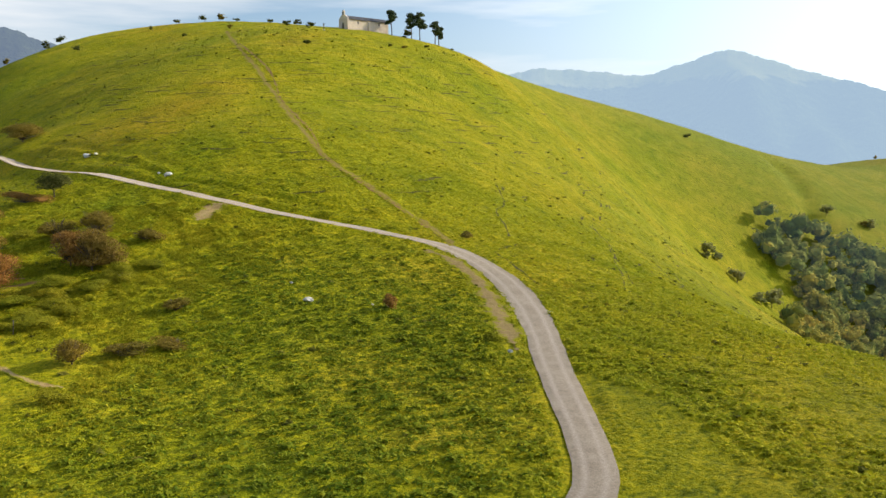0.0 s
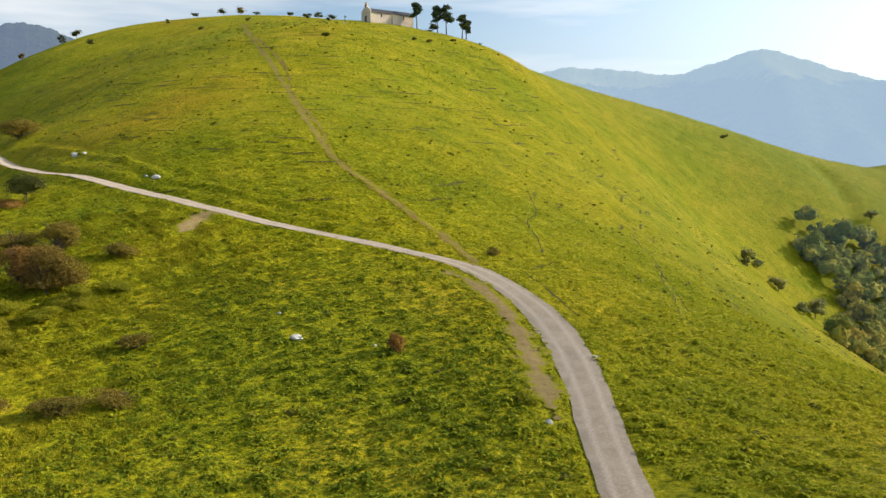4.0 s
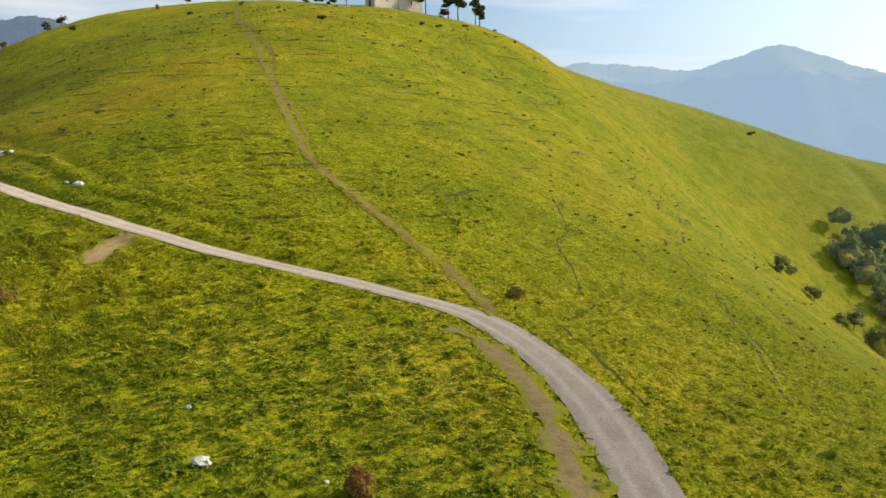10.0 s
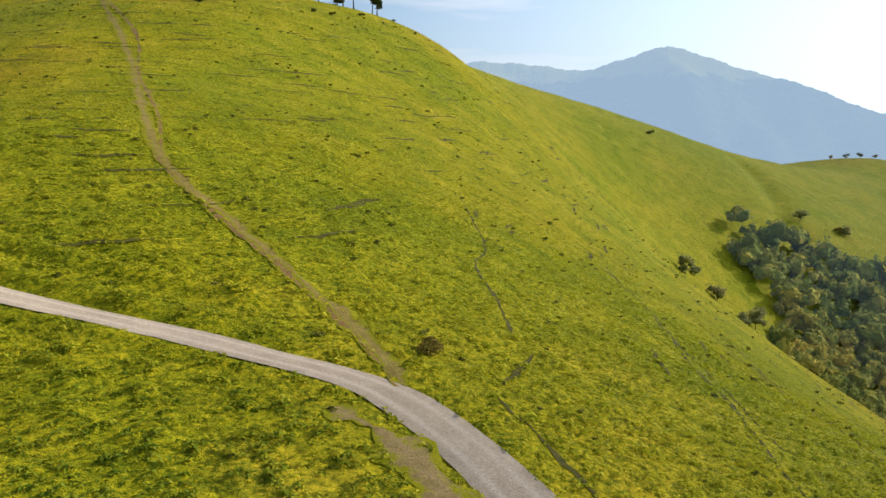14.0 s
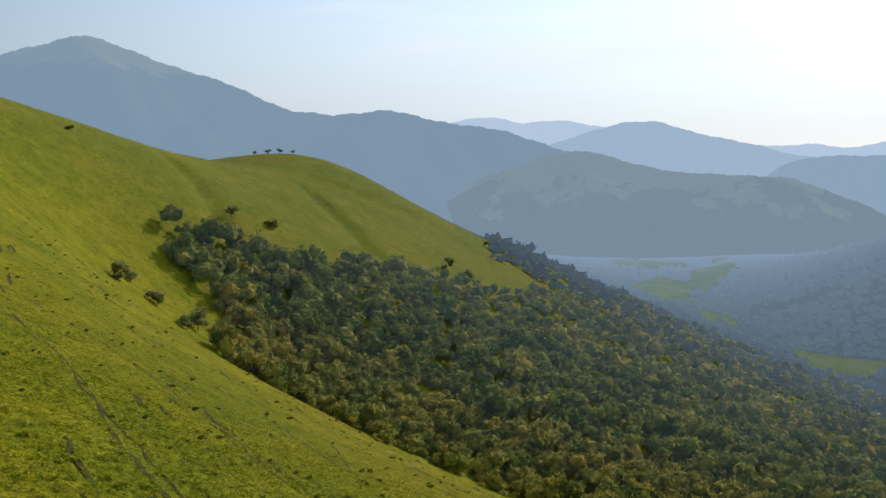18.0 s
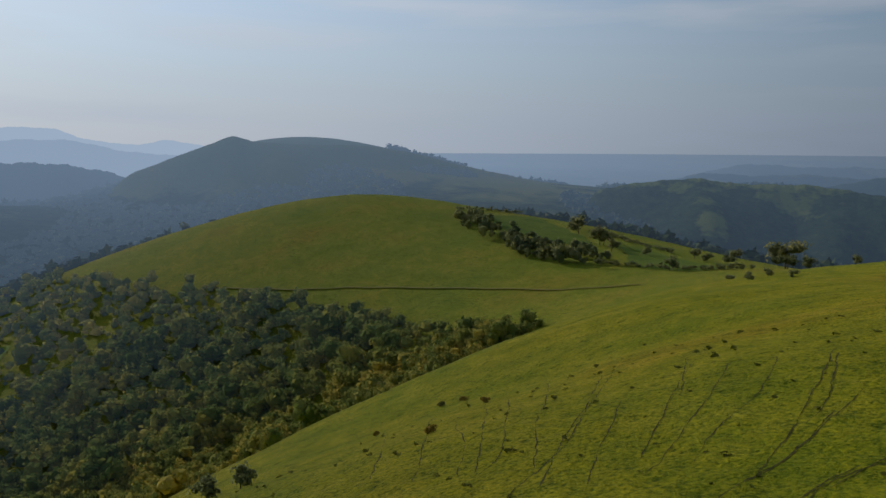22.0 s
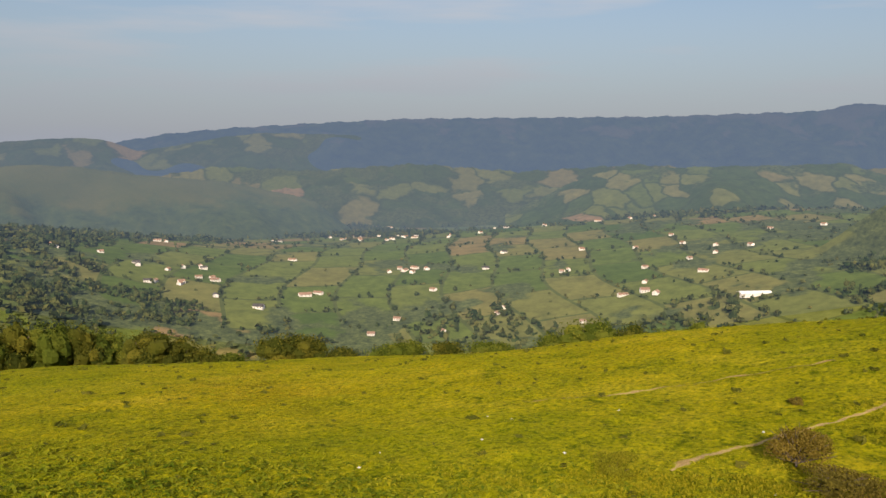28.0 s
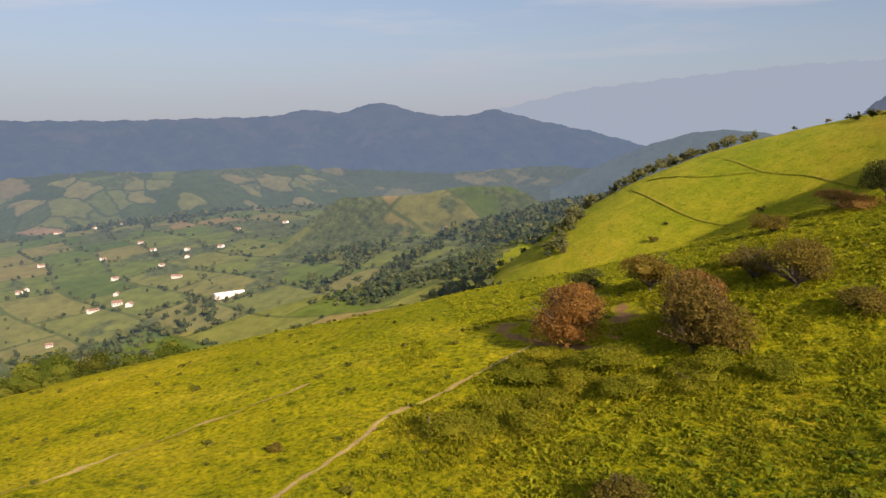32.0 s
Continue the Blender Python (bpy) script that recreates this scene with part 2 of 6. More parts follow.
SHEEP_TRACKS = [
    [(11.2, 176), (11.0, 152.8), (9.2, 144.3), (10.1, 135.9), (10.0, 127.5)],
    [(32.6, 184), (32.4, 160.9), (28.4, 137), (26.6, 123), (24, 108)],
    [(6.9, 112), (9.6, 105.2), (11.4, 98.5)],
    [(50.8, 9.9), (46.9, 24.2), (45.7, 32.5), (45.3, 44)],
    [(54.3, 10.3), (50.5, 24.8), (50.4, 33.4), (49.6, 47)],
    [(42.9, 12.7), (41.2, 24.8), (39.8, 34), (39.5, 44)],
    [(39.6, 17.2), (37.8, 25.4), (37.0, 33)],
    [(57.9, 21.9), (55.1, 31.4), (54.4, 41)],
    [(43.4, 172), (44.8, 151.3), (40.3, 128.6), (38, 112)],
    [(31.5, 182.4), (33.4, 169.3), (31.0, 156.0), (29.8, 142.6), (27.8, 129.8), (25.5, 116)],
    [(36.8, 198.8), (42.1, 187.4), (45.3, 169.9), (44.7, 155.0), (41.1, 140.0), (41.2, 132.5)],
    [(57.2, 219.7), (60.3, 211.2), (67.0, 209.4)],
    [(60.3, 195.0), (59.5, 169.6), (57.0, 149.4)],
    [(88.3, 45.3), (105.8, 33.8), (140, 14)],
    [(82.1, 44.7), (91.9, 37.6), (124, 15)],
    [(76.1, 41.8), (81.9, 34.7), (109.4, 13.0)],
    [(77.9, 42.8), (86.3, 36.3), (100.2, 27.9)],
    [(72.2, 39.3), (83.6, 28.3), (130, -13)],
    [(49.3, 39.2), (50.4, 33.4), (49.7, 27.3), (53.2, 13.9), (55.7, 7.0), (60, -6)],
    [(45.3, 38.4), (45.4, 32.3), (46.6, 24.0), (49.3, 14.9)],
    [(39.9, 36.4), (40.7, 28.6), (41.6, 18.3), (43.4, 10.7)],
    [(37.1, 29.1), (38.3, 23.4), (39.2, 17.1)],
    [(60.2, 35.0), (64.1, 27.3), (67.3, 17.1), (74.7, 4.2)],
    [(62.1, 37.7), (65.4, 30.7), (69.9, 21.4), (78.8, 6.9)],
    [(64.6, 40.7), (70.4, 33.8), (80.1, 20.9)],
    [(67.8, 42.4), (74.8, 34.5), (84.7, 22.5), (100.8, 3.2)],
    [(77.4, 41.4), (90.4, 30.9), (114.9, 12.2)],
    [(54.8, 37.2), (55.4, 31.6), (57.1, 25.8), (58.9, 16.3)],
    [(58.1, 25.4), (59.9, 19.7), (68.5, 4.4)],
    [(73.7, 20.8), (84, 8), (93, -4)],
    [(102.8, 1.8), (77, 29.8), (67.8, 44)],
    [(58.9, -5.7), (54, 10.7), (51, 25.8), (49.9, 36.6)],
    [(51.8, 6.6), (47.1, 25.1), (45.8, 36.6)],
    [(48.7, -4.9), (42.4, 15.1), (40.8, 27.1), (39.3, 37.2)],
    [(70, 2), (60.6, 23.2), (56, 35.9)],
    [(87.3, 1.9), (68.6, 29.3), (64, 36)],
    [(38.4, 195.1), (44.7, 189.1), (47.6, 170.7), (41.2, 146.1), (38, 130)],
    [(42.7, 183.4), (58.7, 186.5), (71.9, 181.5), (55.6, 146.6)],
]
BANK = [(-95, 199), (-70, 167.5), (-44.2, 138), (-38.1, 133.6), (-28.5, 127.8), (-21.6, 125), (-14.6, 123.2), (-7.7, 122.4), (-2.7, 123.1)]
MOWN = [(9.8, 66), (11.0, 61), (12.0, 58.7), (14.8, 52.1), (15.5, 43.7), (16.4, 40.6), (17.0, 37.5), (17.6, 33), (9, 33), (9.2, 52)]


def smooth_line(points, step):
    """An even chain of places along a soft curve through the given ones."""
    p = np.array(points, float)
    p = np.vstack([2 * p[0] - p[1], p, 2 * p[-1] - p[-2]])
    out = []
    for a, b, c, d in zip(p[:-3], p[1:-2], p[2:-1], p[3:]):
        for s in np.linspace(0, 1, max(2, int(np.linalg.norm(c - b) / step)), endpoint=False):
            out.append(0.5 * (2 * b + (c - a) * s + (2 * a - 5 * b + 4 * c - d) * s**2 + (3 * b - a - 3 * c + d) * s**3))
    out.append(p[-2])
    return np.array(out)


def away_from(x, y, chain):
    """Distance from each place to the nearest link of a chain, and which link that is."""
    pts = np.stack([np.ravel(x), np.ravel(y)], 1).astype(np.float32)
    best, which = np.full(len(pts), 1e9, np.float32), np.zeros(len(pts), int)
    lo, hi = chain.min(0) - 12, chain.max(0) + 12
    inside = np.where(((pts > lo) & (pts < hi)).all(1))[0]
    for part_ in np.array_split(inside, max(1, len(inside) // 20000)):
        if len(part_):
            d = np.hypot(pts[part_, 0, None] - chain[None, :, 0].astype(np.float32), pts[part_, 1, None] - chain[None, :, 1].astype(np.float32))
            which[part_] = d.argmin(1)
            best[part_] = d.min(1)
    return best.reshape(np.shape(x)), which.reshape(np.shape(x))


# rounded hills of the far lowland and a near skyline swell, fitted to the camera's view: bearing, distance, top, half
# depth, half width
KNOLLS = [(205, 2900, -150, 300, 420), (190, 2700, -170, 300, 420), (180, 2300, -200, 300, 360), (109.5, 1900, -264, 70, 45), (1.3, 260, -277.3, 30, 24), (146, 2150, -225, 380, 230), (155, 2700, -170, 350, 350), (165, 2350, -205, 300, 330), (173, 2900, -160, 350, 400)]


# small gullies that crease the far pastures: depth, half width, chain of places
GULLIES = [(5.0, 9.0, [(258, 650), (257, 617), (249, 572), (244, 545)]), (6.0, 9.0, [(420, 735), (416, 716), (410, 672), (403, 638), (400, 612)]), (5.0, 10.0, [(470, 800), (494, 794), (548, 780), (600, 776)])]


GULLIES = [(deep, half, smooth_line(chain, 4.0)) for deep, half, chain in GULLIES]


def gully_depth(x, y):
    """How far the creases lie below the even slope."""
    out = np.zeros(np.shape(x))
    for deep, half, p in GULLIES:
        sel = (x > p[:, 0].min() - 30) & (x < p[:, 0].max() + 30) & (y > p[:, 1].min() - 30) & (y < p[:, 1].max() + 30)
        if np.any(sel):
            d = np.hypot(x[sel][:, None] - p[:, 0], y[sel][:, None] - p[:, 1]).min(1)
            out[sel] += deep * np.exp(-(d / half) ** 2)
    return out


def ground_height(x, y):
    """The height of the land at any place (numpy arrays or numbers)."""
    x, y = np.asarray(x, float), np.asarray(y, float)
    e = np.hypot(x - 30, y - 60)
    west = np.clip(3.0 - 4.0 * ((x - 30) * math.sin(radians(58)) + (y - 60) * math.cos(radians(58))) / np.maximum(e, 1), 0, 1)
    h = -290 + 290 * np.exp(-(e / 620.0) ** 2) + (225 * west + 60 * (1 - west)) * np.clip((e - 2200) / 2400, 0, 1) ** 1.35
    for bearing, away, top, along, across in KNOLLS:
        cx, cy = 12 + away * math.sin(radians(bearing)), 75 + away * math.cos(radians(bearing))
        sx, sy = math.sin(radians(bearing)), math.cos(radians(bearing))
        p, q = (x - cx) * sx + (y - cy) * sy, (x - cx) * sy - (y - cy) * sx
        h = h + (top + 280) * np.exp(-(p / along) ** 2 - (q / across) ** 2)
    for table, x0, y0, step in SWELLS:
        s2 = 2 * (0.85 * step) ** 2
        table = np.array(table)
        gx = np.exp(-((x[..., None] - (x0 + step * np.arange(table.shape[1]))) ** 2) / s2)
        gy = np.exp(-((y[..., None] - (y0 + step * np.arange(table.shape[0]))) ** 2) / s2)
        h = h + np.einsum("...j,ji,...i->...", gy, table, gx, optimize=True)
    hummocks = np.sin(0.83 * x + 1.7 * np.sin(0.31 * y)) * np.sin(0.71 * y + 1.3 * np.sin(0.27 * x))
    h = h - gully_depth(np.atleast_1d(x), np.atleast_1d(y)).reshape(np.shape(x))
    return h + 0.09 * hummocks + 0.35 * np.sin(0.11 * x + 1.1 * np.sin(0.07 * y)) * np.sin(0.13 * y)


def inside(x, y, poly):
    p, hit = np.array(poly, float), np.zeros(np.shape(x), bool)
    for (xa, ya), (xb, yb) in zip(p, np.roll(p, -1, 0)):
        if ya != yb:
            hit ^= ((ya > y) != (yb > y)) & (x < (xb - xa) * (y - ya) / (yb - ya) + xa)
    return hit


CENTRE = (12.0, 75.0)
BANK_CHAIN = smooth_line(BANK, 0.8)
ROAD_CHAIN = smooth_line(ROAD, 0.8)
ROAD_LEVEL = ground_height(ROAD_CHAIN[:, 0], ROAD_CHAIN[:, 1])
ROAD_LEVEL = np.convolve(np.pad(ROAD_LEVEL, 6, "edge"), np.ones(13) / 13, "valid")
ROAD_HALF = 1.4 + 0.5 * np.exp(-((ROAD_CHAIN[:, 1] - 95) / 17) ** 2) - 0.22 * np.exp(-((ROAD_CHAIN[:, 1] - 46) / 13) ** 2) - 0.40 * np.clip((24 - ROAD_CHAIN[:, 1]) / 22, 0, 1)


def land_height(x, y):
    """The land with the road's bench cut into it."""
    x, y = np.asarray(x, float), np.asarray(y, float)
    h = ground_height(x, y)
    lumps = np.sin(2.3 * x + 1.9 * np.sin(0.9 * y)) * np.sin(2.1 * y + 1.6 * np.sin(1.1 * x)) + 0.6 * np.sin(1.1 * x - 0.7 * y) * np.sin(1.3 * y + 0.4 * x)
    d, k = away_from(x, y, ROAD_CHAIN)
    h = h + 0.085 * np.clip((d - 3.0) / 3.0, 0, 1) * lumps * np.exp(-(np.hypot(x - CENTRE[0], y - CENTRE[1]) / 120.0) ** 2)
    b, _ = away_from(x, y, BANK_CHAIN)
    h = h + 0.75 * np.exp(-(b / 0.8) ** 2) - 0.45 * np.exp(-(b / 2.4) ** 2)
    half = ROAD_HALF[k]
    s = np.clip((d - half - 0.1) / 1.3, 0, 1)
    return np.where(d < half + 1.4, (ROAD_LEVEL[k] - 0.10) * (1 - s * s * (3 - 2 * s)) + h * s * s * (3 - 2 * s), h)


# ---- materials ----
def node_material(name):
    m = bpy.data.materials.new(name)
    m.use_nodes = True
    m.node_tree.nodes.clear()
    out = m.node_tree.nodes.new("ShaderNodeOutputMaterial")
    bsdf = m.node_tree.nodes.new("ShaderNodeBsdfPrincipled")
    bsdf.inputs["Specular IOR Level"].default_value = 0.06
    bsdf.inputs["Diffuse Roughness"].default_value = 1.0
    m.node_tree.links.new(bsdf.outputs["BSDF"], out.inputs["Surface"])
    return m, m.node_tree.nodes, m.node_tree.links, bsdf


def noise_node(n, l, scale, detail=4.0, rough=0.55, vec=None):
    t = n.new("ShaderNodeTexNoise")
    t.inputs["Scale"].default_value, t.inputs["Detail"].default_value, t.inputs["Roughness"].default_value = scale, detail, rough
    if vec is not None:
        l.new(vec, t.inputs["Vector"])
    return t.outputs["Fac"]


def ramp(n, l, fac, *stops):
    r = n.new("ShaderNodeValToRGB")
    while len(r.color_ramp.elements) < len(stops):
        r.color_ramp.elements.new(0.5)
    for e, (p, c) in zip(r.color_ramp.elements, stops):
        e.position, e.color = p, (*c, 1)
    l.new(fac, r.inputs["Fac"])
    return r.outputs["Color"]


def mixed(n, l, fac, a, b, blend="MIX"):
    m = n.new("ShaderNodeMix")
    m.data_type, m.blend_type = "RGBA", blend
    for value, key in ((fac, "Factor"), (a, "A"), (b, "B")):
        if isinstance(value, (int, float)):
            m.inputs[key].default_value = value
        elif isinstance(value, tuple):
            m.inputs[key].default_value = (*value, 1)
        else:
            l.new(value, m.inputs[key])
    return m.outputs["Result"]


def bumped(n, l, bsdf, height, strength, distance):
    b = n.new("ShaderNodeBump")
    b.inputs["Strength"].default_value, b.inputs["Distance"].default_value = strength, distance
    l.new(height, b.inputs["Height"])
    l.new(b.outputs["Normal"], bsdf.inputs["Normal"])


def maths(n, l, op, a, b=0.0):
    m = n.new("ShaderNodeMath")
    m.operation = op
    for i, v in enumerate((a, b)):
        if isinstance(v, (int, float)):
            m.inputs[i].default_value = v
        else:
            l.new(v, m.inputs[i])
    return m.outputs["Value"]


def grass_material():
    """Rough hill turf: yellow-green, clumped, with shade between clumps painted as dark gaps, and dry yellow patches.
    """
    m, n, l, bsdf = node_material("pasture")
    co = n.new("ShaderNodeTexCoord").outputs["Object"]
    big = noise_node(n, l, 0.014, 4, 0.6, co)
    mid = noise_node(n, l, 0.10, 5, 0.65, co)
    clump = noise_node(n, l, 0.42, 7, 0.75, co)
    fine = noise_node(n, l, 2.3, 6, 0.7, co)
    base = ramp(n, l, mid, (0.3, (0.195, 0.213, 0.005)), (0.5, (0.275, 0.27, 0.006)), (0.72, (0.37, 0.325, 0.017)))
    broad = ramp(n, l, big, (0.35, (0.80, 0.92, 0.85)), (0.58, (1.1, 1.04, 1.0)), (0.70, (1.12, 0.92, 1.0)))
    # turf turns duller and greyer with distance: haze mixed into the base colour
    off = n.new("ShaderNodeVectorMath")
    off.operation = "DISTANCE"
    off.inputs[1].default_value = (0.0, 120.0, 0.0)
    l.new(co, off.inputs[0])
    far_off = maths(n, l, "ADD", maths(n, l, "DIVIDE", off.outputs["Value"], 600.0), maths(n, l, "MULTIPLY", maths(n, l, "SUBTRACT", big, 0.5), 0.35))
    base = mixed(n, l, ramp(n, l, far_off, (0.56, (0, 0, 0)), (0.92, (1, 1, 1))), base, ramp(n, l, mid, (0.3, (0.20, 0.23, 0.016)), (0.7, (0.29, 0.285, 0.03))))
    c = mixed(n, l, 1.0, base, broad, "MULTIPLY")
    # hollows between clumps darkened: their shade put into the colour
    c = mixed(n, l, 1.0, c, ramp(n, l, clump, (0.33, (0.34, 0.44, 0.4)), (0.45, (0.94, 0.96, 0.95)), (0.75, (1.2, 1.14, 1.05))), "MULTIPLY")
    c = mixed(n, l, 1.0, c, ramp(n, l, fine, (0.36, (0.36, 0.48, 0.42)), (0.5, (0.98, 1.0, 0.95)), (0.66, (1.55, 1.42, 1.25))), "MULTIPLY")
    l.new(c, bsdf.inputs["Base Color"])
    bsdf.inputs["Roughness"].default_value, bsdf.inputs["Diffuse Roughness"].default_value = 0.95, 0.85
    both = maths(n, l, "ADD", clump, maths(n, l, "MULTIPLY", fine, 0.5))
    bumped(n, l, bsdf, both, 0.9, 0.8)
    return m


def plain_material(name, dark, light, scale, rough=0.9, bump=0.4, depth=0.05, metal=0.0, spread=(0.35, 0.68)):
    m, n, l, bsdf = node_material(name)
    co = n.new("ShaderNodeTexCoord").outputs["Object"]
    a, b = noise_node(n, l, scale, 5, 0.65, co), noise_node(n, l, scale * 9, 5, 0.7, co)
    c = ramp(n, l, a, (spread[0], dark), (spread[1], light))
    c = mixed(n, l, 1.0, c, ramp(n, l, b, (0.3, (0.75, 0.75, 0.75)), (0.7, (1.2, 1.2, 1.2))), "MULTIPLY")
    l.new(c, bsdf.inputs["Base Color"])
    bsdf.inputs["Roughness"].default_value, bsdf.inputs["Metallic"].default_value = rough, metal
    bumped(n, l, bsdf, b, bump, depth)
    return m


def leaf_material(name, dark, mid, light, through=0.35, hazy=None):
    m, n, l, bsdf = node_material(name)
    isl = n.new("ShaderNodeNewGeometry").outputs["Random Per Island"]
    rnd = n.new("ShaderNodeObjectInfo").outputs["Random"]
    co = n.new("ShaderNodeTexCoord").outputs["Object"]
    patch = noise_node(n, l, 0.05, 3, 0.6, co)
    c = ramp(n, l, isl, (0.0, dark), (0.5, mid), (1.0, light))
    c = mixed(n, l, 1.0, c, ramp(n, l, patch, (0.3, (0.72, 0.8, 0.75)), (0.7, (1.25, 1.12, 1.05))), "MULTIPLY")
    c = mixed(n, l, 1.0, c, ramp(n, l, rnd, (0.0, (0.85, 0.9, 0.9)), (1.0, (1.12, 1.05, 1.0))), "MULTIPLY")
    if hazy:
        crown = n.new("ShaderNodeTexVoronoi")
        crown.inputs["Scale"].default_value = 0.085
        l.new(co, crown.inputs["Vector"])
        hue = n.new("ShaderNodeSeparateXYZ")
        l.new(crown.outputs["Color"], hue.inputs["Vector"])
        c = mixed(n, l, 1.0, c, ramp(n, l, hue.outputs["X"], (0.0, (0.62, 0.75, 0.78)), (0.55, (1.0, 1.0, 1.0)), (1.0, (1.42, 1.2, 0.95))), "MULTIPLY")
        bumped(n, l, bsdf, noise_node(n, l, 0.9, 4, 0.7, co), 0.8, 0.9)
        # distance haze painted onto the leaves as blue glow
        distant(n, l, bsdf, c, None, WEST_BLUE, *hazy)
    else:
        l.new(c, bsdf.inputs["Base Color"])
    bsdf.inputs["Roughness"].default_value, bsdf.inputs["Diffuse Roughness"].default_value = 0.8, 0.4
    if through:
        tr, mx = n.new("ShaderNodeBsdfTranslucent"), n.new("ShaderNodeMixShader")
        l.new(c, tr.inputs["Color"])
        mx.inputs["Fac"].default_value = through
        l.new(bsdf.outputs["BSDF"], mx.inputs[1])
        l.new(tr.outputs["BSDF"], mx.inputs[2])
        l.new(mx.outputs["Shader"], n["Material Output"].inputs["Surface"])
    return m


WEST_BLUE, EAST_BLUE = (0.10, 0.15, 0.22), (0.29, 0.385, 0.51)       # blue haze glow painted into far surfaces, away from and towards the sun


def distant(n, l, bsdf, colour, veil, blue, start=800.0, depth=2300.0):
    """Far surface with haze painted in: less of its own colour and more blue glow, by distance from the hill or a fixed
    share.
    """
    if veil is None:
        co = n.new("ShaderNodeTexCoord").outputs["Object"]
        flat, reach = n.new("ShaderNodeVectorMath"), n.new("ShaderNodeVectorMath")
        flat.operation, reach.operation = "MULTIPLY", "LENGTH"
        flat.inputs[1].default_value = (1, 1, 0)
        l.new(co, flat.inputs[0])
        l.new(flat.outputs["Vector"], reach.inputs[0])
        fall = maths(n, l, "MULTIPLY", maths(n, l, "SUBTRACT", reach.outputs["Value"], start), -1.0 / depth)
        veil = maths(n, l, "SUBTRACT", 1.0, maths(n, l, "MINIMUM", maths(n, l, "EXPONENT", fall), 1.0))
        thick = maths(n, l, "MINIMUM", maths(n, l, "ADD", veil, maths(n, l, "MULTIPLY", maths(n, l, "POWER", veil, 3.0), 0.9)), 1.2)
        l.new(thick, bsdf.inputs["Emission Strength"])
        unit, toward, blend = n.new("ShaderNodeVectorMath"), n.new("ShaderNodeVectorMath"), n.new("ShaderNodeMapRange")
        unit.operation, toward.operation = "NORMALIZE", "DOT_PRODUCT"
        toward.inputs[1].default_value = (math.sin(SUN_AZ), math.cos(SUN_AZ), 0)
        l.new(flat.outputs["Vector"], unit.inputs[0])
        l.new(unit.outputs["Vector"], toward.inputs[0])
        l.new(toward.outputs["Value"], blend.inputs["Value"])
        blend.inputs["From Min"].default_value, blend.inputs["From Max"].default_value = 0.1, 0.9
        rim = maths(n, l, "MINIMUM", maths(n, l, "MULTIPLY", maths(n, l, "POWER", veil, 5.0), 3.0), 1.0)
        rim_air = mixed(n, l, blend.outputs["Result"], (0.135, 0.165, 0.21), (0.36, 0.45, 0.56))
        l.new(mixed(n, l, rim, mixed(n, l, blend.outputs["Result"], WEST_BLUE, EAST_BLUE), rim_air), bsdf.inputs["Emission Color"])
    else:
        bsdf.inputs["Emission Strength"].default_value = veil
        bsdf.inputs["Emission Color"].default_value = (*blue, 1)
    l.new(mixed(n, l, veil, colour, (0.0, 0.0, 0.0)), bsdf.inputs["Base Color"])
    bsdf.inputs["Roughness"].default_value, bsdf.inputs["Specular IOR Level"].default_value = 1.0, 0.0


FIELD_TURN, FIELD_W, FIELD_H = 0.42, 128.0, 78.0


def field_coords(x, y):
    """The skewed, gently bent plan of the valley's small fields."""
    c, s = math.cos(FIELD_TURN), math.sin(FIELD_TURN)
    u, v = c * x + s * y, -s * x + c * y
    return u + 46 * np.sin(v / 190.0) + 11 * np.sin(v / 47.0 + 1), v + 42 * np.sin(u / 240.0) + 10 * np.sin(u / 61.0 + 2)


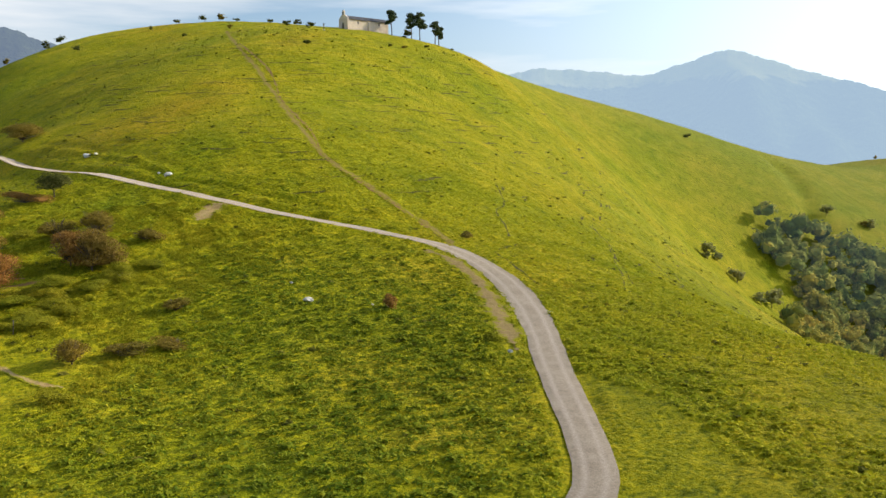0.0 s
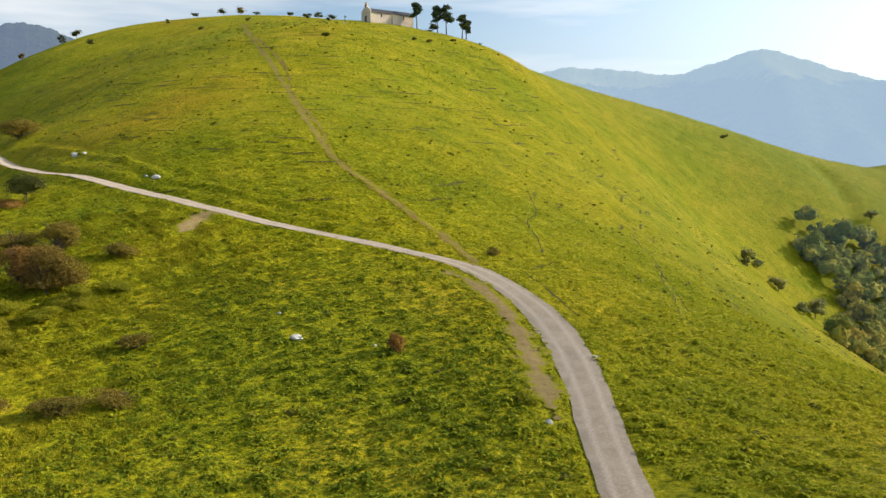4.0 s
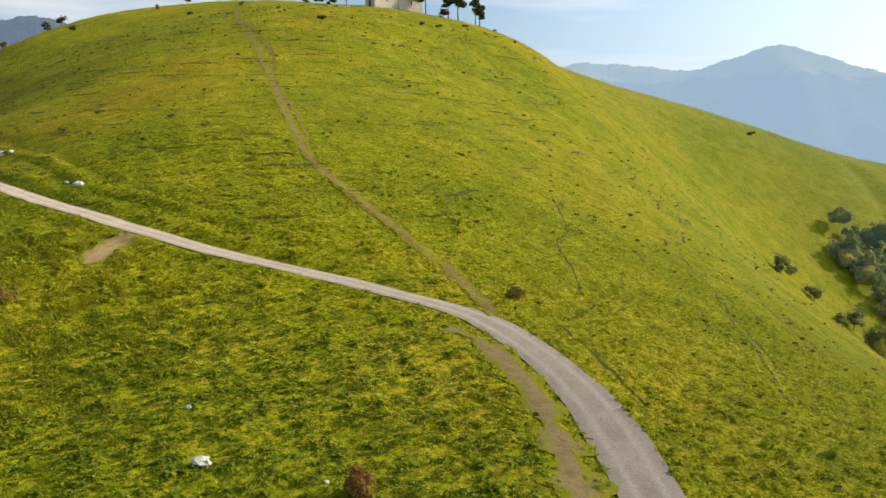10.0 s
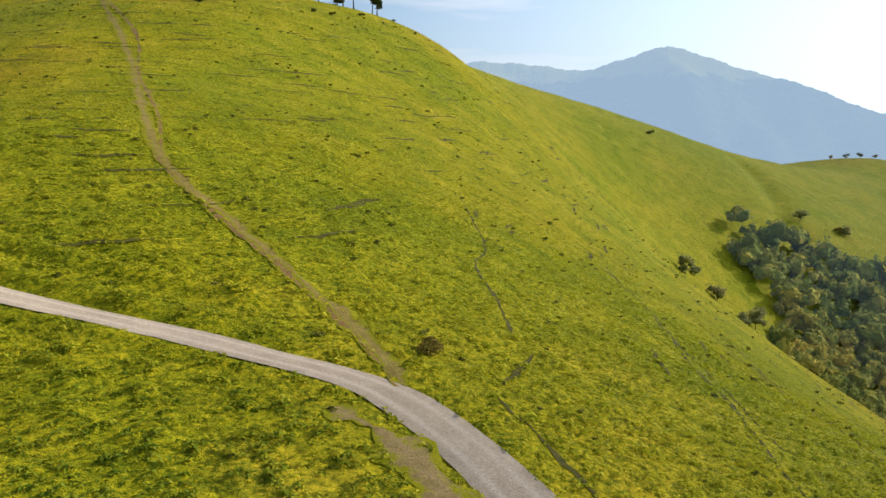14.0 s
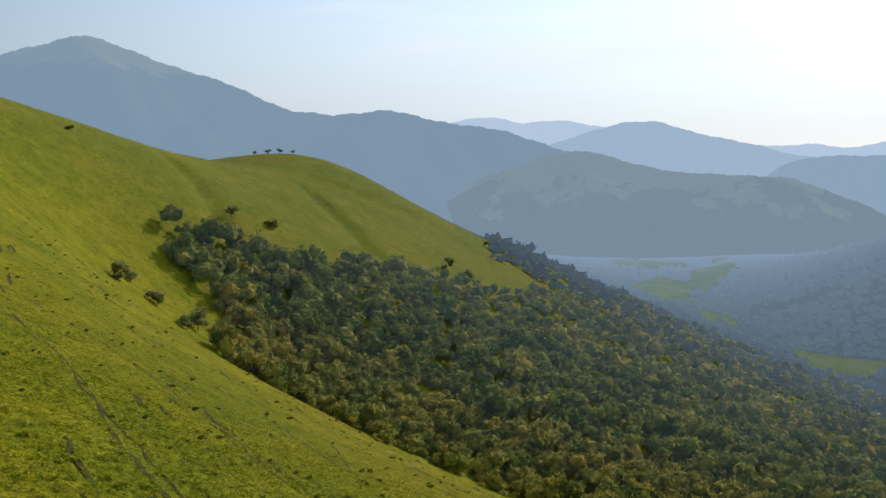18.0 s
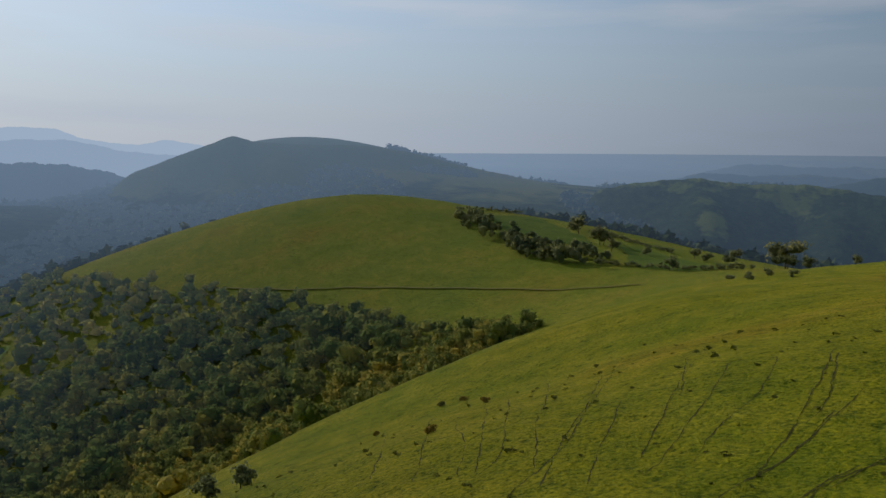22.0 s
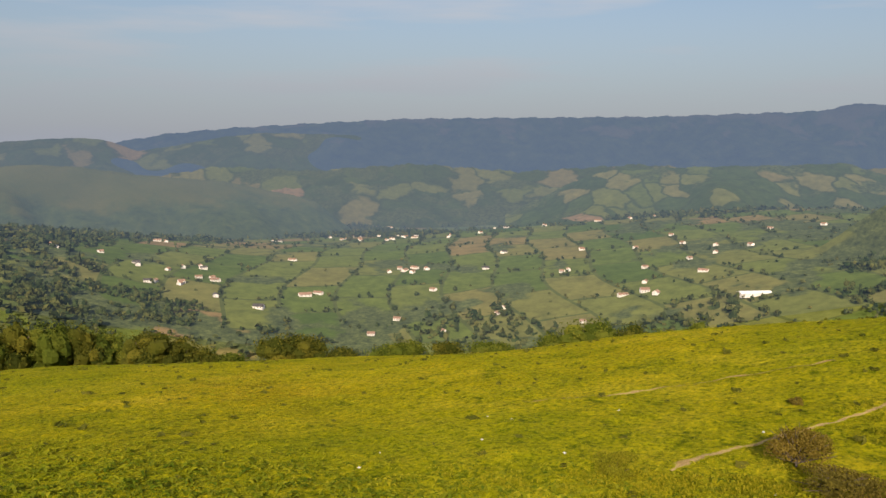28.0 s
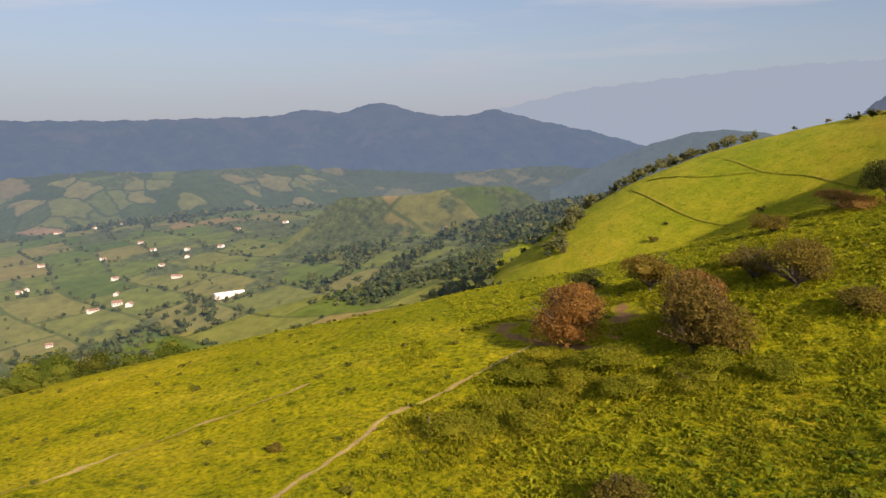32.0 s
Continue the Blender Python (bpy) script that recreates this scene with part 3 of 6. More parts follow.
def far_country_material(name, veil, blue, patch=0.0):
    """Far lowland: small fields and hedged lanes, with the valley's blue haze painted in as glow."""
    m, n, l, bsdf = node_material(name)
    co = n.new("ShaderNodeTexCoord").outputs["Object"]
    sep = n.new("ShaderNodeSeparateXYZ")
    l.new(co, sep.inputs["Vector"])
    x, y = sep.outputs["X"], sep.outputs["Y"]
    c, s = math.cos(FIELD_TURN), math.sin(FIELD_TURN)
    u0 = maths(n, l, "ADD", maths(n, l, "MULTIPLY", x, c), maths(n, l, "MULTIPLY", y, s))
    v0 = maths(n, l, "ADD", maths(n, l, "MULTIPLY", x, -s), maths(n, l, "MULTIPLY", y, c))

    def wave(t, length, phase, size):
        return maths(n, l, "MULTIPLY", maths(n, l, "SINE", maths(n, l, "ADD", maths(n, l, "DIVIDE", t, length), phase)), size)
    u = maths(n, l, "ADD", u0, maths(n, l, "ADD", wave(v0, 190.0, 0.0, 46.0), wave(v0, 47.0, 1.0, 11.0)))
    v = maths(n, l, "ADD", v0, maths(n, l, "ADD", wave(u0, 240.0, 0.0, 42.0), wave(u0, 61.0, 2.0, 10.0)))
    uv = n.new("ShaderNodeCombineXYZ")
    l.new(u, uv.inputs["X"])
    l.new(v, uv.inputs["Y"])
    if patch:
        cell, hem, plot, parts = n.new("ShaderNodeTexVoronoi"), n.new("ShaderNodeTexVoronoi"), n.new("ShaderNodeVectorMath"), n.new("ShaderNodeSeparateXYZ")
        hem.feature = "DISTANCE_TO_EDGE"
        plot.operation = "DIVIDE"
        plot.inputs[1].default_value = (patch * 1.5, patch * 0.8, 1.0)
        bend, sway = n.new("ShaderNodeTexNoise"), n.new("ShaderNodeVectorMath")
        bend.inputs["Scale"].default_value, bend.inputs["Detail"].default_value = 0.016, 4.0
        sway.operation = "MULTIPLY_ADD"
        sway.inputs[1].default_value = (patch * 0.9, patch * 0.9, 0.0)
        l.new(co, bend.inputs["Vector"])
        l.new(bend.outputs["Color"], sway.inputs[0])
        l.new(uv.outputs["Vector"], sway.inputs[2])
        l.new(sway.outputs["Vector"], plot.inputs[0])
        for node in (cell, hem):
            node.voronoi_dimensions = "2D"
            node.inputs["Scale"].default_value = 1.0
            l.new(plot.outputs["Vector"], node.inputs["Vector"])
        l.new(cell.outputs["Color"], parts.inputs["Vector"])
        kind = ramp(n, l, parts.outputs["X"], (0.0, (0.05, 0.075, 0.03)), (0.54, (0.06, 0.088, 0.032)), (0.58, (0.09, 0.12, 0.037)), (0.70, (0.125, 0.145, 0.048)), (0.82, (0.16, 0.155, 0.065)), (0.90, (0.11, 0.135, 0.04)), (1.0, (0.22, 0.16, 0.095)))
        field = mixed(n, l, ramp(n, l, hem.outputs["Distance"], (0.02, (1, 1, 1)), (0.10, (0, 0, 0))), kind, (0.05, 0.07, 0.03))
    brick = n.new("ShaderNodeTexBrick")
    brick.inputs["Scale"].default_value = 1.0
    brick.inputs["Brick Width"].default_value, brick.inputs["Row Height"].default_value = FIELD_W, FIELD_H
    brick.inputs["Mortar Size"].default_value, brick.inputs["Mortar Smooth"].default_value = 3.2, 0.3
    brick.inputs["Color1"].default_value, brick.inputs["Color2"].default_value = (0, 0, 0, 1), (1, 1, 1, 1)
    brick.inputs["Mortar"].default_value = (0.3, 0.3, 0.3, 1)
    l.new(uv.outputs["Vector"], brick.inputs["Vector"])
    strips = ramp(n, l, brick.outputs["Color"], (0.0, (0.055, 0.09, 0.022)), (0.3, (0.085, 0.12, 0.028)), (0.6, (0.11, 0.135, 0.036)), (0.82, (0.14, 0.14, 0.048)), (1.0, (0.19, 0.14, 0.068)))
    c = field if patch else mixed(n, l, brick.outputs["Fac"], strips, (0.075, 0.095, 0.032))
    fine = noise_node(n, l, 0.045, 6, 0.7, co)
    broad = noise_node(n, l, 0.0055, 4, 0.6, co)
    c = mixed(n, l, ramp(n, l, broad, (0.55, (0, 0, 0)), (0.58, (1, 1, 1))), c, ramp(n, l, noise_node(n, l, 0.11, 4, 0.8, co), (0.35, (0.035, 0.05, 0.025)), (0.65, (0.105, 0.13, 0.05))))
    c = mixed(n, l, 1.0, c, ramp(n, l, fine, (0.3, (0.65, 0.68, 0.7)), (0.7, (1.25, 1.2, 1.15))), "MULTIPLY")
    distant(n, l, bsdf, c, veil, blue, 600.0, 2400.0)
    return m


def wooded_hill_material(name, veil, blue, bare=-95.0, grain=1.0, open_turf=((0.17, 0.19, 0.045), (0.25, 0.24, 0.07)), stray=170.0):
    """Far hillside: oakwood below, open turf on the tops, with blue haze painted in as glow."""
    m, n, l, bsdf = node_material(name)
    co = n.new("ShaderNodeTexCoord").outputs["Object"]
    sep = n.new("ShaderNodeSeparateXYZ")
    l.new(co, sep.inputs["Vector"])
    edge = noise_node(n, l, 0.006, 5, 0.65, co)
    fine = noise_node(n, l, 0.06 * grain, 6, 0.75, co)
    rise = maths(n, l, "ADD", sep.outputs["Z"], maths(n, l, "MULTIPLY", maths(n, l, "SUBTRACT", edge, 0.5), stray))
    top = ramp(n, l, maths(n, l, "DIVIDE", maths(n, l, "SUBTRACT", rise, bare), 24.0), (0.0, (0, 0, 0)), (1.0, (1, 1, 1)))
    wood_colour = ramp(n, l, fine, (0.32, (0.04, 0.058, 0.028)), (0.55, (0.07, 0.095, 0.036)), (0.75, (0.12, 0.14, 0.05)))
    turf = ramp(n, l, edge, (0.3, open_turf[0]), (0.7, open_turf[1]))
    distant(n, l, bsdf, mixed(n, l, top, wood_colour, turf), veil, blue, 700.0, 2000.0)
    bumped(n, l, bsdf, fine, 0.7, 5.0 / grain)
    return m


def gravel_material():
    """Crushed limestone, paler in the two wheel tracks, grass-stained at the edges."""
    m, n, l, bsdf = node_material("limestone_gravel")
    co = n.new("ShaderNodeTexCoord").outputs["Object"]
    sep = n.new("ShaderNodeSeparateXYZ")
    l.new(n.new("ShaderNodeUVMap").outputs["UV"], sep.inputs["Vector"])
    fine, mid = noise_node(n, l, 7.0, 6, 0.8, co), noise_node(n, l, 0.5, 4, 0.6, co)
    c = ramp(n, l, mid, (0.3, (0.31, 0.26, 0.20)), (0.7, (0.43, 0.365, 0.285)))
    track = maths(n, l, "ABSOLUTE", maths(n, l, "SUBTRACT", maths(n, l, "ABSOLUTE", sep.outputs["X"]), 0.46))
    c = mixed(n, l, ramp(n, l, maths(n, l, "ADD", track, maths(n, l, "MULTIPLY", mid, 0.12)), (0.10, (1, 1, 1)), (0.28, (0, 0, 0))), c, (0.455, 0.385, 0.315))
    rim = maths(n, l, "ADD", maths(n, l, "ABSOLUTE", sep.outputs["X"]), maths(n, l, "MULTIPLY", noise_node(n, l, 0.9, 5, 0.7, co), 0.5))
    c = mixed(n, l, ramp(n, l, rim, (1.08, (0, 0, 0)), (1.28, (1, 1, 1))), c, (0.19, 0.17, 0.06))
    c = mixed(n, l, 1.0, c, ramp(n, l, fine, (0.3, (0.62, 0.62, 0.62)), (0.7, (1.25, 1.25, 1.25))), "MULTIPLY")
    l.new(c, bsdf.inputs["Base Color"])
    bsdf.inputs["Roughness"].default_value = 0.95
    bumped(n, l, bsdf, fine, 0.8, 0.06)
    return m


def path_material(name, dark, light):
    """Bare trodden soil that turns ragged into turf towards its edges."""
    m, n, l, bsdf = node_material(name)
    co = n.new("ShaderNodeTexCoord").outputs["Object"]
    sep = n.new("ShaderNodeSeparateXYZ")
    l.new(n.new("ShaderNodeUVMap").outputs["UV"], sep.inputs["Vector"])
    patch, fine = noise_node(n, l, 1.1, 5, 0.7, co), noise_node(n, l, 6.0, 6, 0.8, co)
    c = ramp(n, l, patch, (0.35, dark), (0.68, light))
    rim = maths(n, l, "ADD", maths(n, l, "ABSOLUTE", sep.outputs["X"]), maths(n, l, "MULTIPLY", maths(n, l, "SUBTRACT", patch, 0.5), 2.8))
    c = mixed(n, l, ramp(n, l, rim, (0.32, (0, 0, 0)), (0.70, (1, 1, 1))), c, (0.235, 0.235, 0.006))
    c = mixed(n, l, 1.0, c, ramp(n, l, fine, (0.3, (0.6, 0.62, 0.6)), (0.7, (1.25, 1.22, 1.2))), "MULTIPLY")
    l.new(c, bsdf.inputs["Base Color"])
    bsdf.inputs["Roughness"].default_value = 0.95
    bumped(n, l, bsdf, fine, 0.7, 0.12)
    return m


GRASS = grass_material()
GRAVEL = gravel_material()
EARTH = path_material("trodden_earth", (0.20, 0.155, 0.035), (0.32, 0.245, 0.08))
PALE_EARTH = path_material("pale_dry_earth", (0.29, 0.205, 0.085), (0.44, 0.335, 0.17))
# trodden soil, with the shade of its little steps put into the dark tone
SHADED_EARTH = plain_material("shaded_sheep_track", (0.06, 0.06, 0.012), (0.115, 0.105, 0.022), 1.2, bump=0.8)
VERGE = path_material("worn_grass_verge", (0.22, 0.165, 0.06), (0.34, 0.25, 0.13))
DUST = path_material("trampled_brown_earth", (0.19, 0.115, 0.045), (0.29, 0.185, 0.08))
STONE = plain_material("white_limestone", (0.45, 0.44, 0.40), (0.72, 0.70, 0.65), 2.0, bump=0.7)
BARK = plain_material("grey_bark", (0.07, 0.055, 0.04), (0.17, 0.14, 0.11), 3.0, bump=0.8)
TURF = leaf_material("bracken_and_grass", (0.225, 0.27, 0.013), (0.355, 0.375, 0.016), (0.45, 0.435, 0.032), 0.42)
LUSH = leaf_material("lush_grass", (0.09, 0.145, 0.010), (0.19, 0.24, 0.013), (0.31, 0.33, 0.027), 0.4)
TUSSOCK = leaf_material("tussock_grass", (0.075, 0.09, 0.014), (0.12, 0.135, 0.02), (0.18, 0.18, 0.03), 0.3)
FERN = leaf_material("bracken_fronds", (0.16, 0.20, 0.010), (0.31, 0.315, 0.014), (0.46, 0.42, 0.03), 0.45)
BRAMBLE = leaf_material("bramble_leaves", (0.145, 0.16, 0.013), (0.26, 0.268, 0.018), (0.37, 0.34, 0.03), 0.4)
HAWTHORN = leaf_material("hawthorn_leaves", (0.12, 0.095, 0.016), (0.22, 0.17, 0.03), (0.32, 0.25, 0.055), 0.4)
RUSTY = leaf_material("rusty_hawthorn_leaves", (0.13, 0.095, 0.02), (0.23, 0.16, 0.036), (0.33, 0.23, 0.065), 0.4)
RUSSET = leaf_material("russet_leaves", (0.19, 0.105, 0.028), (0.31, 0.17, 0.046), (0.40, 0.24, 0.075), 0.4)
GORSE = leaf_material("dark_shrub_leaves", (0.045, 0.058, 0.016), (0.085, 0.098, 0.026), (0.14, 0.145, 0.04), 0.3)
# three oaks with painted haze; last pair: where it starts, how deep it falls
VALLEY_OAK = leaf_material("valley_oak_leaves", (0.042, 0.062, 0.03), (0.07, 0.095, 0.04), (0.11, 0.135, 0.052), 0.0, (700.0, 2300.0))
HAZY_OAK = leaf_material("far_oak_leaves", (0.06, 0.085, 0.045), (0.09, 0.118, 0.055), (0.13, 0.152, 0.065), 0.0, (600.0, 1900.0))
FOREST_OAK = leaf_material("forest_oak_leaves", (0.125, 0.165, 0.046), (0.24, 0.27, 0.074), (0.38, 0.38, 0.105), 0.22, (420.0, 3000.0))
BELT_OAK = leaf_material("belt_oak_leaves", (0.04, 0.055, 0.010), (0.09, 0.105, 0.017), (0.19, 0.18, 0.026), 0.35)
OAK = leaf_material("oak_leaves", (0.12, 0.145, 0.07), (0.22, 0.235, 0.105), (0.33, 0.33, 0.135), 0.5)
ASH = leaf_material("ash_leaves", (0.05, 0.08, 0.012), (0.105, 0.14, 0.02), (0.19, 0.21, 0.03), 0.3)
PINE = leaf_material("pine_needles", (0.03, 0.05, 0.025), (0.055, 0.08, 0.036), (0.09, 0.115, 0.05), 0.2)
LIMEWASH = plain_material("pinkish_limewash", (0.62, 0.53, 0.46), (0.78, 0.70, 0.62), 0.4, bump=0.2)
SLATE = plain_material("dark_slate", (0.06, 0.06, 0.07), (0.13, 0.13, 0.14), 1.2, rough=0.6)
RED_TILE = plain_material("red_clay_tile", (0.24, 0.16, 0.125), (0.36, 0.25, 0.20), 0.3)
WHITE_WALL = plain_material("white_render", (0.62, 0.60, 0.57), (0.80, 0.78, 0.74), 0.2, bump=0.15)
SHEET_METAL = plain_material("pale_sheet_metal", (0.70, 0.72, 0.75), (0.85, 0.86, 0.88), 0.1, rough=0.35, metal=0.2)
WOOD = plain_material("weathered_wood", (0.10, 0.08, 0.06), (0.22, 0.19, 0.15), 2.0)
DARK_GLASS = plain_material("dark_window", (0.02, 0.022, 0.026), (0.05, 0.052, 0.06), 1.0, rough=0.2, bump=0.0)
BRACKEN = plain_material("bracken_slope", (0.07, 0.08, 0.012), (0.25, 0.20, 0.025), 0.09, bump=0.9, depth=0.5)
MEADOW = plain_material("mown_meadow", (0.11, 0.165, 0.012), (0.165, 0.215, 0.018), 0.05, bump=0.3)
VALLEY_MEADOW = plain_material("valley_meadow", (0.16, 0.25, 0.020), (0.23, 0.31, 0.030), 0.05, bump=0.3)
BRIGHT_MEADOW = plain_material("bright_new_grass", (0.115, 0.195, 0.010), (0.155, 0.235, 0.014), 0.06, bump=0.3)
STUBBLE = plain_material("dry_turf_field", (0.20, 0.19, 0.06), (0.28, 0.25, 0.09), 0.05, bump=0.3)


# ---- mesh helpers ----
def mesh_data(name, verts, faces, material, smooth=True):
    me = bpy.data.meshes.new(name)
    verts, faces = np.asarray(verts, np.float32), np.asarray(faces, np.int32)
    k = faces.shape[1]
    me.vertices.add(len(verts))
    me.vertices.foreach_set("co", verts.ravel())
    me.loops.add(faces.size)
    me.loops.foreach_set("vertex_index", faces.ravel())
    me.polygons.add(len(faces))
    me.polygons.foreach_set("loop_start", np.arange(0, faces.size, k, dtype=np.int32))
    me.polygons.foreach_set("loop_total", np.full(len(faces), k, np.int32))
    me.update(calc_edges=True)
    me.polygons.foreach_set("use_smooth", np.full(len(faces), smooth))
    me.materials.append(material)
    return me


def mesh_object(name, verts, faces, material, smooth=True):
    return new(name, mesh_data(name, verts, faces, material, smooth))


def part(name, bm, material, parent, label=""):
    """One mesh object under a thing or a part, from a bmesh."""
    me = bpy.data.meshes.new(name)
    bm.to_mesh(me)
    bm.free()
    me.materials.append(material)
    ob = new(name, me)
    ob.parent = parent
    return tagged(ob, label)


def array_part(name, verts, faces, material, parent, label="", smooth=False):
    ob = mesh_object(name, verts, faces, material, smooth)
    ob.parent = parent
    return tagged(ob, label)


def thing(name, x, y, z, label, category, group="", turn=0.0):
    ob = new(name)
    ob.matrix_world = pose(x, y, z, 0, 0, turn)
    return tagged(ob, label, category, group)


def box_bm(sx, sy, sz, x=0, y=0, z=0, bevel=0.0):
    bm = bmesh.new()
    bmesh.ops.create_cube(bm, size=1, matrix=Matrix.Translation((x, y, z + sz / 2)) @ Matrix.Diagonal((sx, sy, sz, 1)))
    if bevel:
        bmesh.ops.bevel(bm, geom=bm.edges[:], offset=bevel, segments=1, affect="EDGES")
    return bm


def prism_bm(outline, y0, y1):
    """A solid from an outline in x and z, drawn out from y0 to y1."""
    bm = bmesh.new()
    a = [bm.verts.new((x, y0, z)) for x, z in outline]
    b = [bm.verts.new((x, y1, z)) for x, z in outline]
    bm.faces.new(a)
    bm.faces.new(b[::-1])
    for i in range(len(a)):
        bm.faces.new((a[i - 1], b[i - 1], b[i], a[i]))
    bmesh.ops.recalc_face_normals(bm, faces=bm.faces[:])
    return bm


CUBE_SPHERE = None
BLOCK = np.array(list(itertools.product((-0.58, 0.58), repeat=3))), np.array([(0, 1, 3, 2), (4, 6, 7, 5), (0, 4, 5, 1), (2, 3, 7, 6), (0, 2, 6, 4), (1, 5, 7, 3)])


def cube_sphere():
    """A small quad ball: unit vertices and faces."""
    global CUBE_SPHERE
    if CUBE_SPHERE is None:
        bm = bmesh.new()
        bmesh.ops.create_cube(bm, size=2)
        bmesh.ops.subdivide_edges(bm, edges=bm.edges[:], cuts=1, use_grid_fill=True)
        v = np.array([p.co.normalized() for p in bm.verts])
        bm.verts.index_update()
        CUBE_SPHERE = v, np.array([[p.index for p in q.verts] for q in bm.faces])
        bm.free()
    return CUBE_SPHERE


def leaf_cloud(rng, count, radii, size, lobes=7, lift=0.0, core=0.72, ball=None):
    """A crown: leaf sprays round several lobes, with a dark inner body. Returns vertices and quads about the crown's middle."""
    radii = np.array(radii, float)
    c = rng.normal(size=(lobes, 3))
    c *= (rng.uniform(0.25, 0.68, (lobes, 1)) / np.linalg.norm(c, axis=1, keepdims=True))
    lr = rng.uniform(0.34, 0.58, lobes)
    k = rng.integers(0, lobes, count)
    d = rng.normal(size=(count, 3))
    d /= np.linalg.norm(d, axis=1, keepdims=True)
    d[:, 2] = np.where(d[:, 2] < -0.35, -d[:, 2], d[:, 2])
    p = (c[k] + d * (lr[k] * rng.uniform(0.72, 1.12, count))[:, None]) * radii
    nrm = d + rng.normal(scale=0.55, size=(count, 3))
    nrm /= np.linalg.norm(nrm, axis=1, keepdims=True)
    a = np.cross(nrm, rng.normal(size=(count, 3)))
    a /= np.linalg.norm(a, axis=1, keepdims=True) + 1e-9
    b = np.cross(nrm, a)
    s = (size * rng.uniform(0.6, 1.35, count))[:, None]
    quad = np.stack([p - a * s, p - b * s * 0.55, p + a * s, p + b * s * 0.55 + nrm * s * 0.25], 1)
    verts, faces = [quad.reshape(-1, 3)], [np.arange(4 * count).reshape(-1, 4)]
    at = 4 * count
    bv, bf = cube_sphere()
    bv, bf = ball or (bv, bf)
    for ci, ri in zip(c, lr):
        verts.append((ci + bv * (ri * core * rng.uniform(0.68, 1.16, (len(bv), 1)))) * radii)
        faces.append(bf + at)
        at += len(bv)
    v = np.concatenate(verts)
    v[:, 2] += lift
    return v, np.concatenate(faces)


def stem_arrays(points, radius, taper=0.35, sides=6):
    """A tapered round limb along a chain of points."""
    p = np.array(points, float)
    rings = []
    for i, q in enumerate(p):
        ahead = p[min(i + 1, len(p) - 1)] - p[max(i - 1, 0)]
        ahead /= np.linalg.norm(ahead)
        u = np.cross(ahead, (0.3, 1, 0.1))
        u /= np.linalg.norm(u)
        v = np.cross(ahead, u)
        r = radius * (1 - (1 - taper) * i / (len(p) - 1))
        a = np.arange(sides) * 2 * math.pi / sides
        rings.append(q + r * (np.cos(a)[:, None] * u + np.sin(a)[:, None] * v))
    verts = np.concatenate(rings)
    faces = [(i * sides + j, i * sides + (j + 1) % sides, (i + 1) * sides + (j + 1) % sides, (i + 1) * sides + j) for i in range(len(p) - 1) for j in range(sides)]
    return verts, np.array(faces)


def merged(pieces):
    verts, faces, at = [], [], 0
    for v, f in pieces:
        verts.append(v)
        faces.append(f + at)
        at += len(v)
    return np.concatenate(verts), np.concatenate(faces)


def stamped(protos, places, scales, turns, rng):
    """Many copies of small shapes as one array: each place takes one of the shapes, scaled and turned about the upright."""
    pick = rng.integers(0, len(protos), len(places))
    out = []
    for k, (v, f) in enumerate(protos):
        sel = np.where(pick == k)[0]
        if not len(sel):
            continue
        c, s = np.cos(turns[sel])[:, None], np.sin(turns[sel])[:, None]
        sc = scales[sel]
        x, y, z = v[None, :, 0] * sc[:, None, 0], v[None, :, 1] * sc[:, None, 0], v[None, :, 2] * sc[:, None, 1]
        w = np.stack([x * c - y * s, x * s + y * c, z], -1) + places[sel][:, None]
        out.append((w.reshape(-1, 3), (f[None] + len(v) * np.arange(len(sel))[:, None, None]).reshape(-1, f.shape[1])))
    return merged(out)


# ---- the land ----


def land_ring(name, radii, spokes, materials, sector=None):
    a = np.arange(spokes) * (2 * math.pi / spokes)
    r, a = np.meshgrid(radii, a, indexing="ij")
    x, y = CENTRE[0] + r * np.sin(a), CENTRE[1] + r * np.cos(a)
    z = land_height(x, y) if radii[0] < 300 else ground_height(x, y)
    verts = np.stack([x, y, z], -1).reshape(-1, 3)
    i, j = np.meshgrid(np.arange(len(radii) - 1), np.arange(spokes), indexing="ij")
    k = (j + 1) % spokes
    faces = np.stack([i * spokes + j, i * spokes + k, (i + 1) * spokes + k, (i + 1) * spokes + j], -1).reshape(-1, 4)[:, ::-1]
    ob = mesh_object(name, verts, faces, materials[0])
    for m in materials[1:]:
        ob.data.materials.append(m)
    if sector:
        deg = np.degrees(a[:-1]).ravel()
        far_out = r[:-1].ravel()
        stray = 2.5 * np.sin(far_out / 310) + 1.5 * np.sin(far_out / 97) + np.where((far_out > 2250) & (deg < 200), 45.0, 0.0)
        ob.data.polygons.foreach_set("material_index", ((deg + stray > sector[0]) & (deg + stray < sector[1])).astype(np.int32))
    return tagged(ob, kind="structure")


near_radii = np.r_[np.arange(0.2, 100, 0.62), 100 * 1.014 ** np.arange(0, 117)]
mid_radii = 100 * 1.014 ** np.arange(116, 166)
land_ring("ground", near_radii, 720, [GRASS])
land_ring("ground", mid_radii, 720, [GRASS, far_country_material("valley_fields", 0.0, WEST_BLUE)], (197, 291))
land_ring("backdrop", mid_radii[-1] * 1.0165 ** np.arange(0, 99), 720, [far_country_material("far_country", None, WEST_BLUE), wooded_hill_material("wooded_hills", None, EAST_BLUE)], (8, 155))


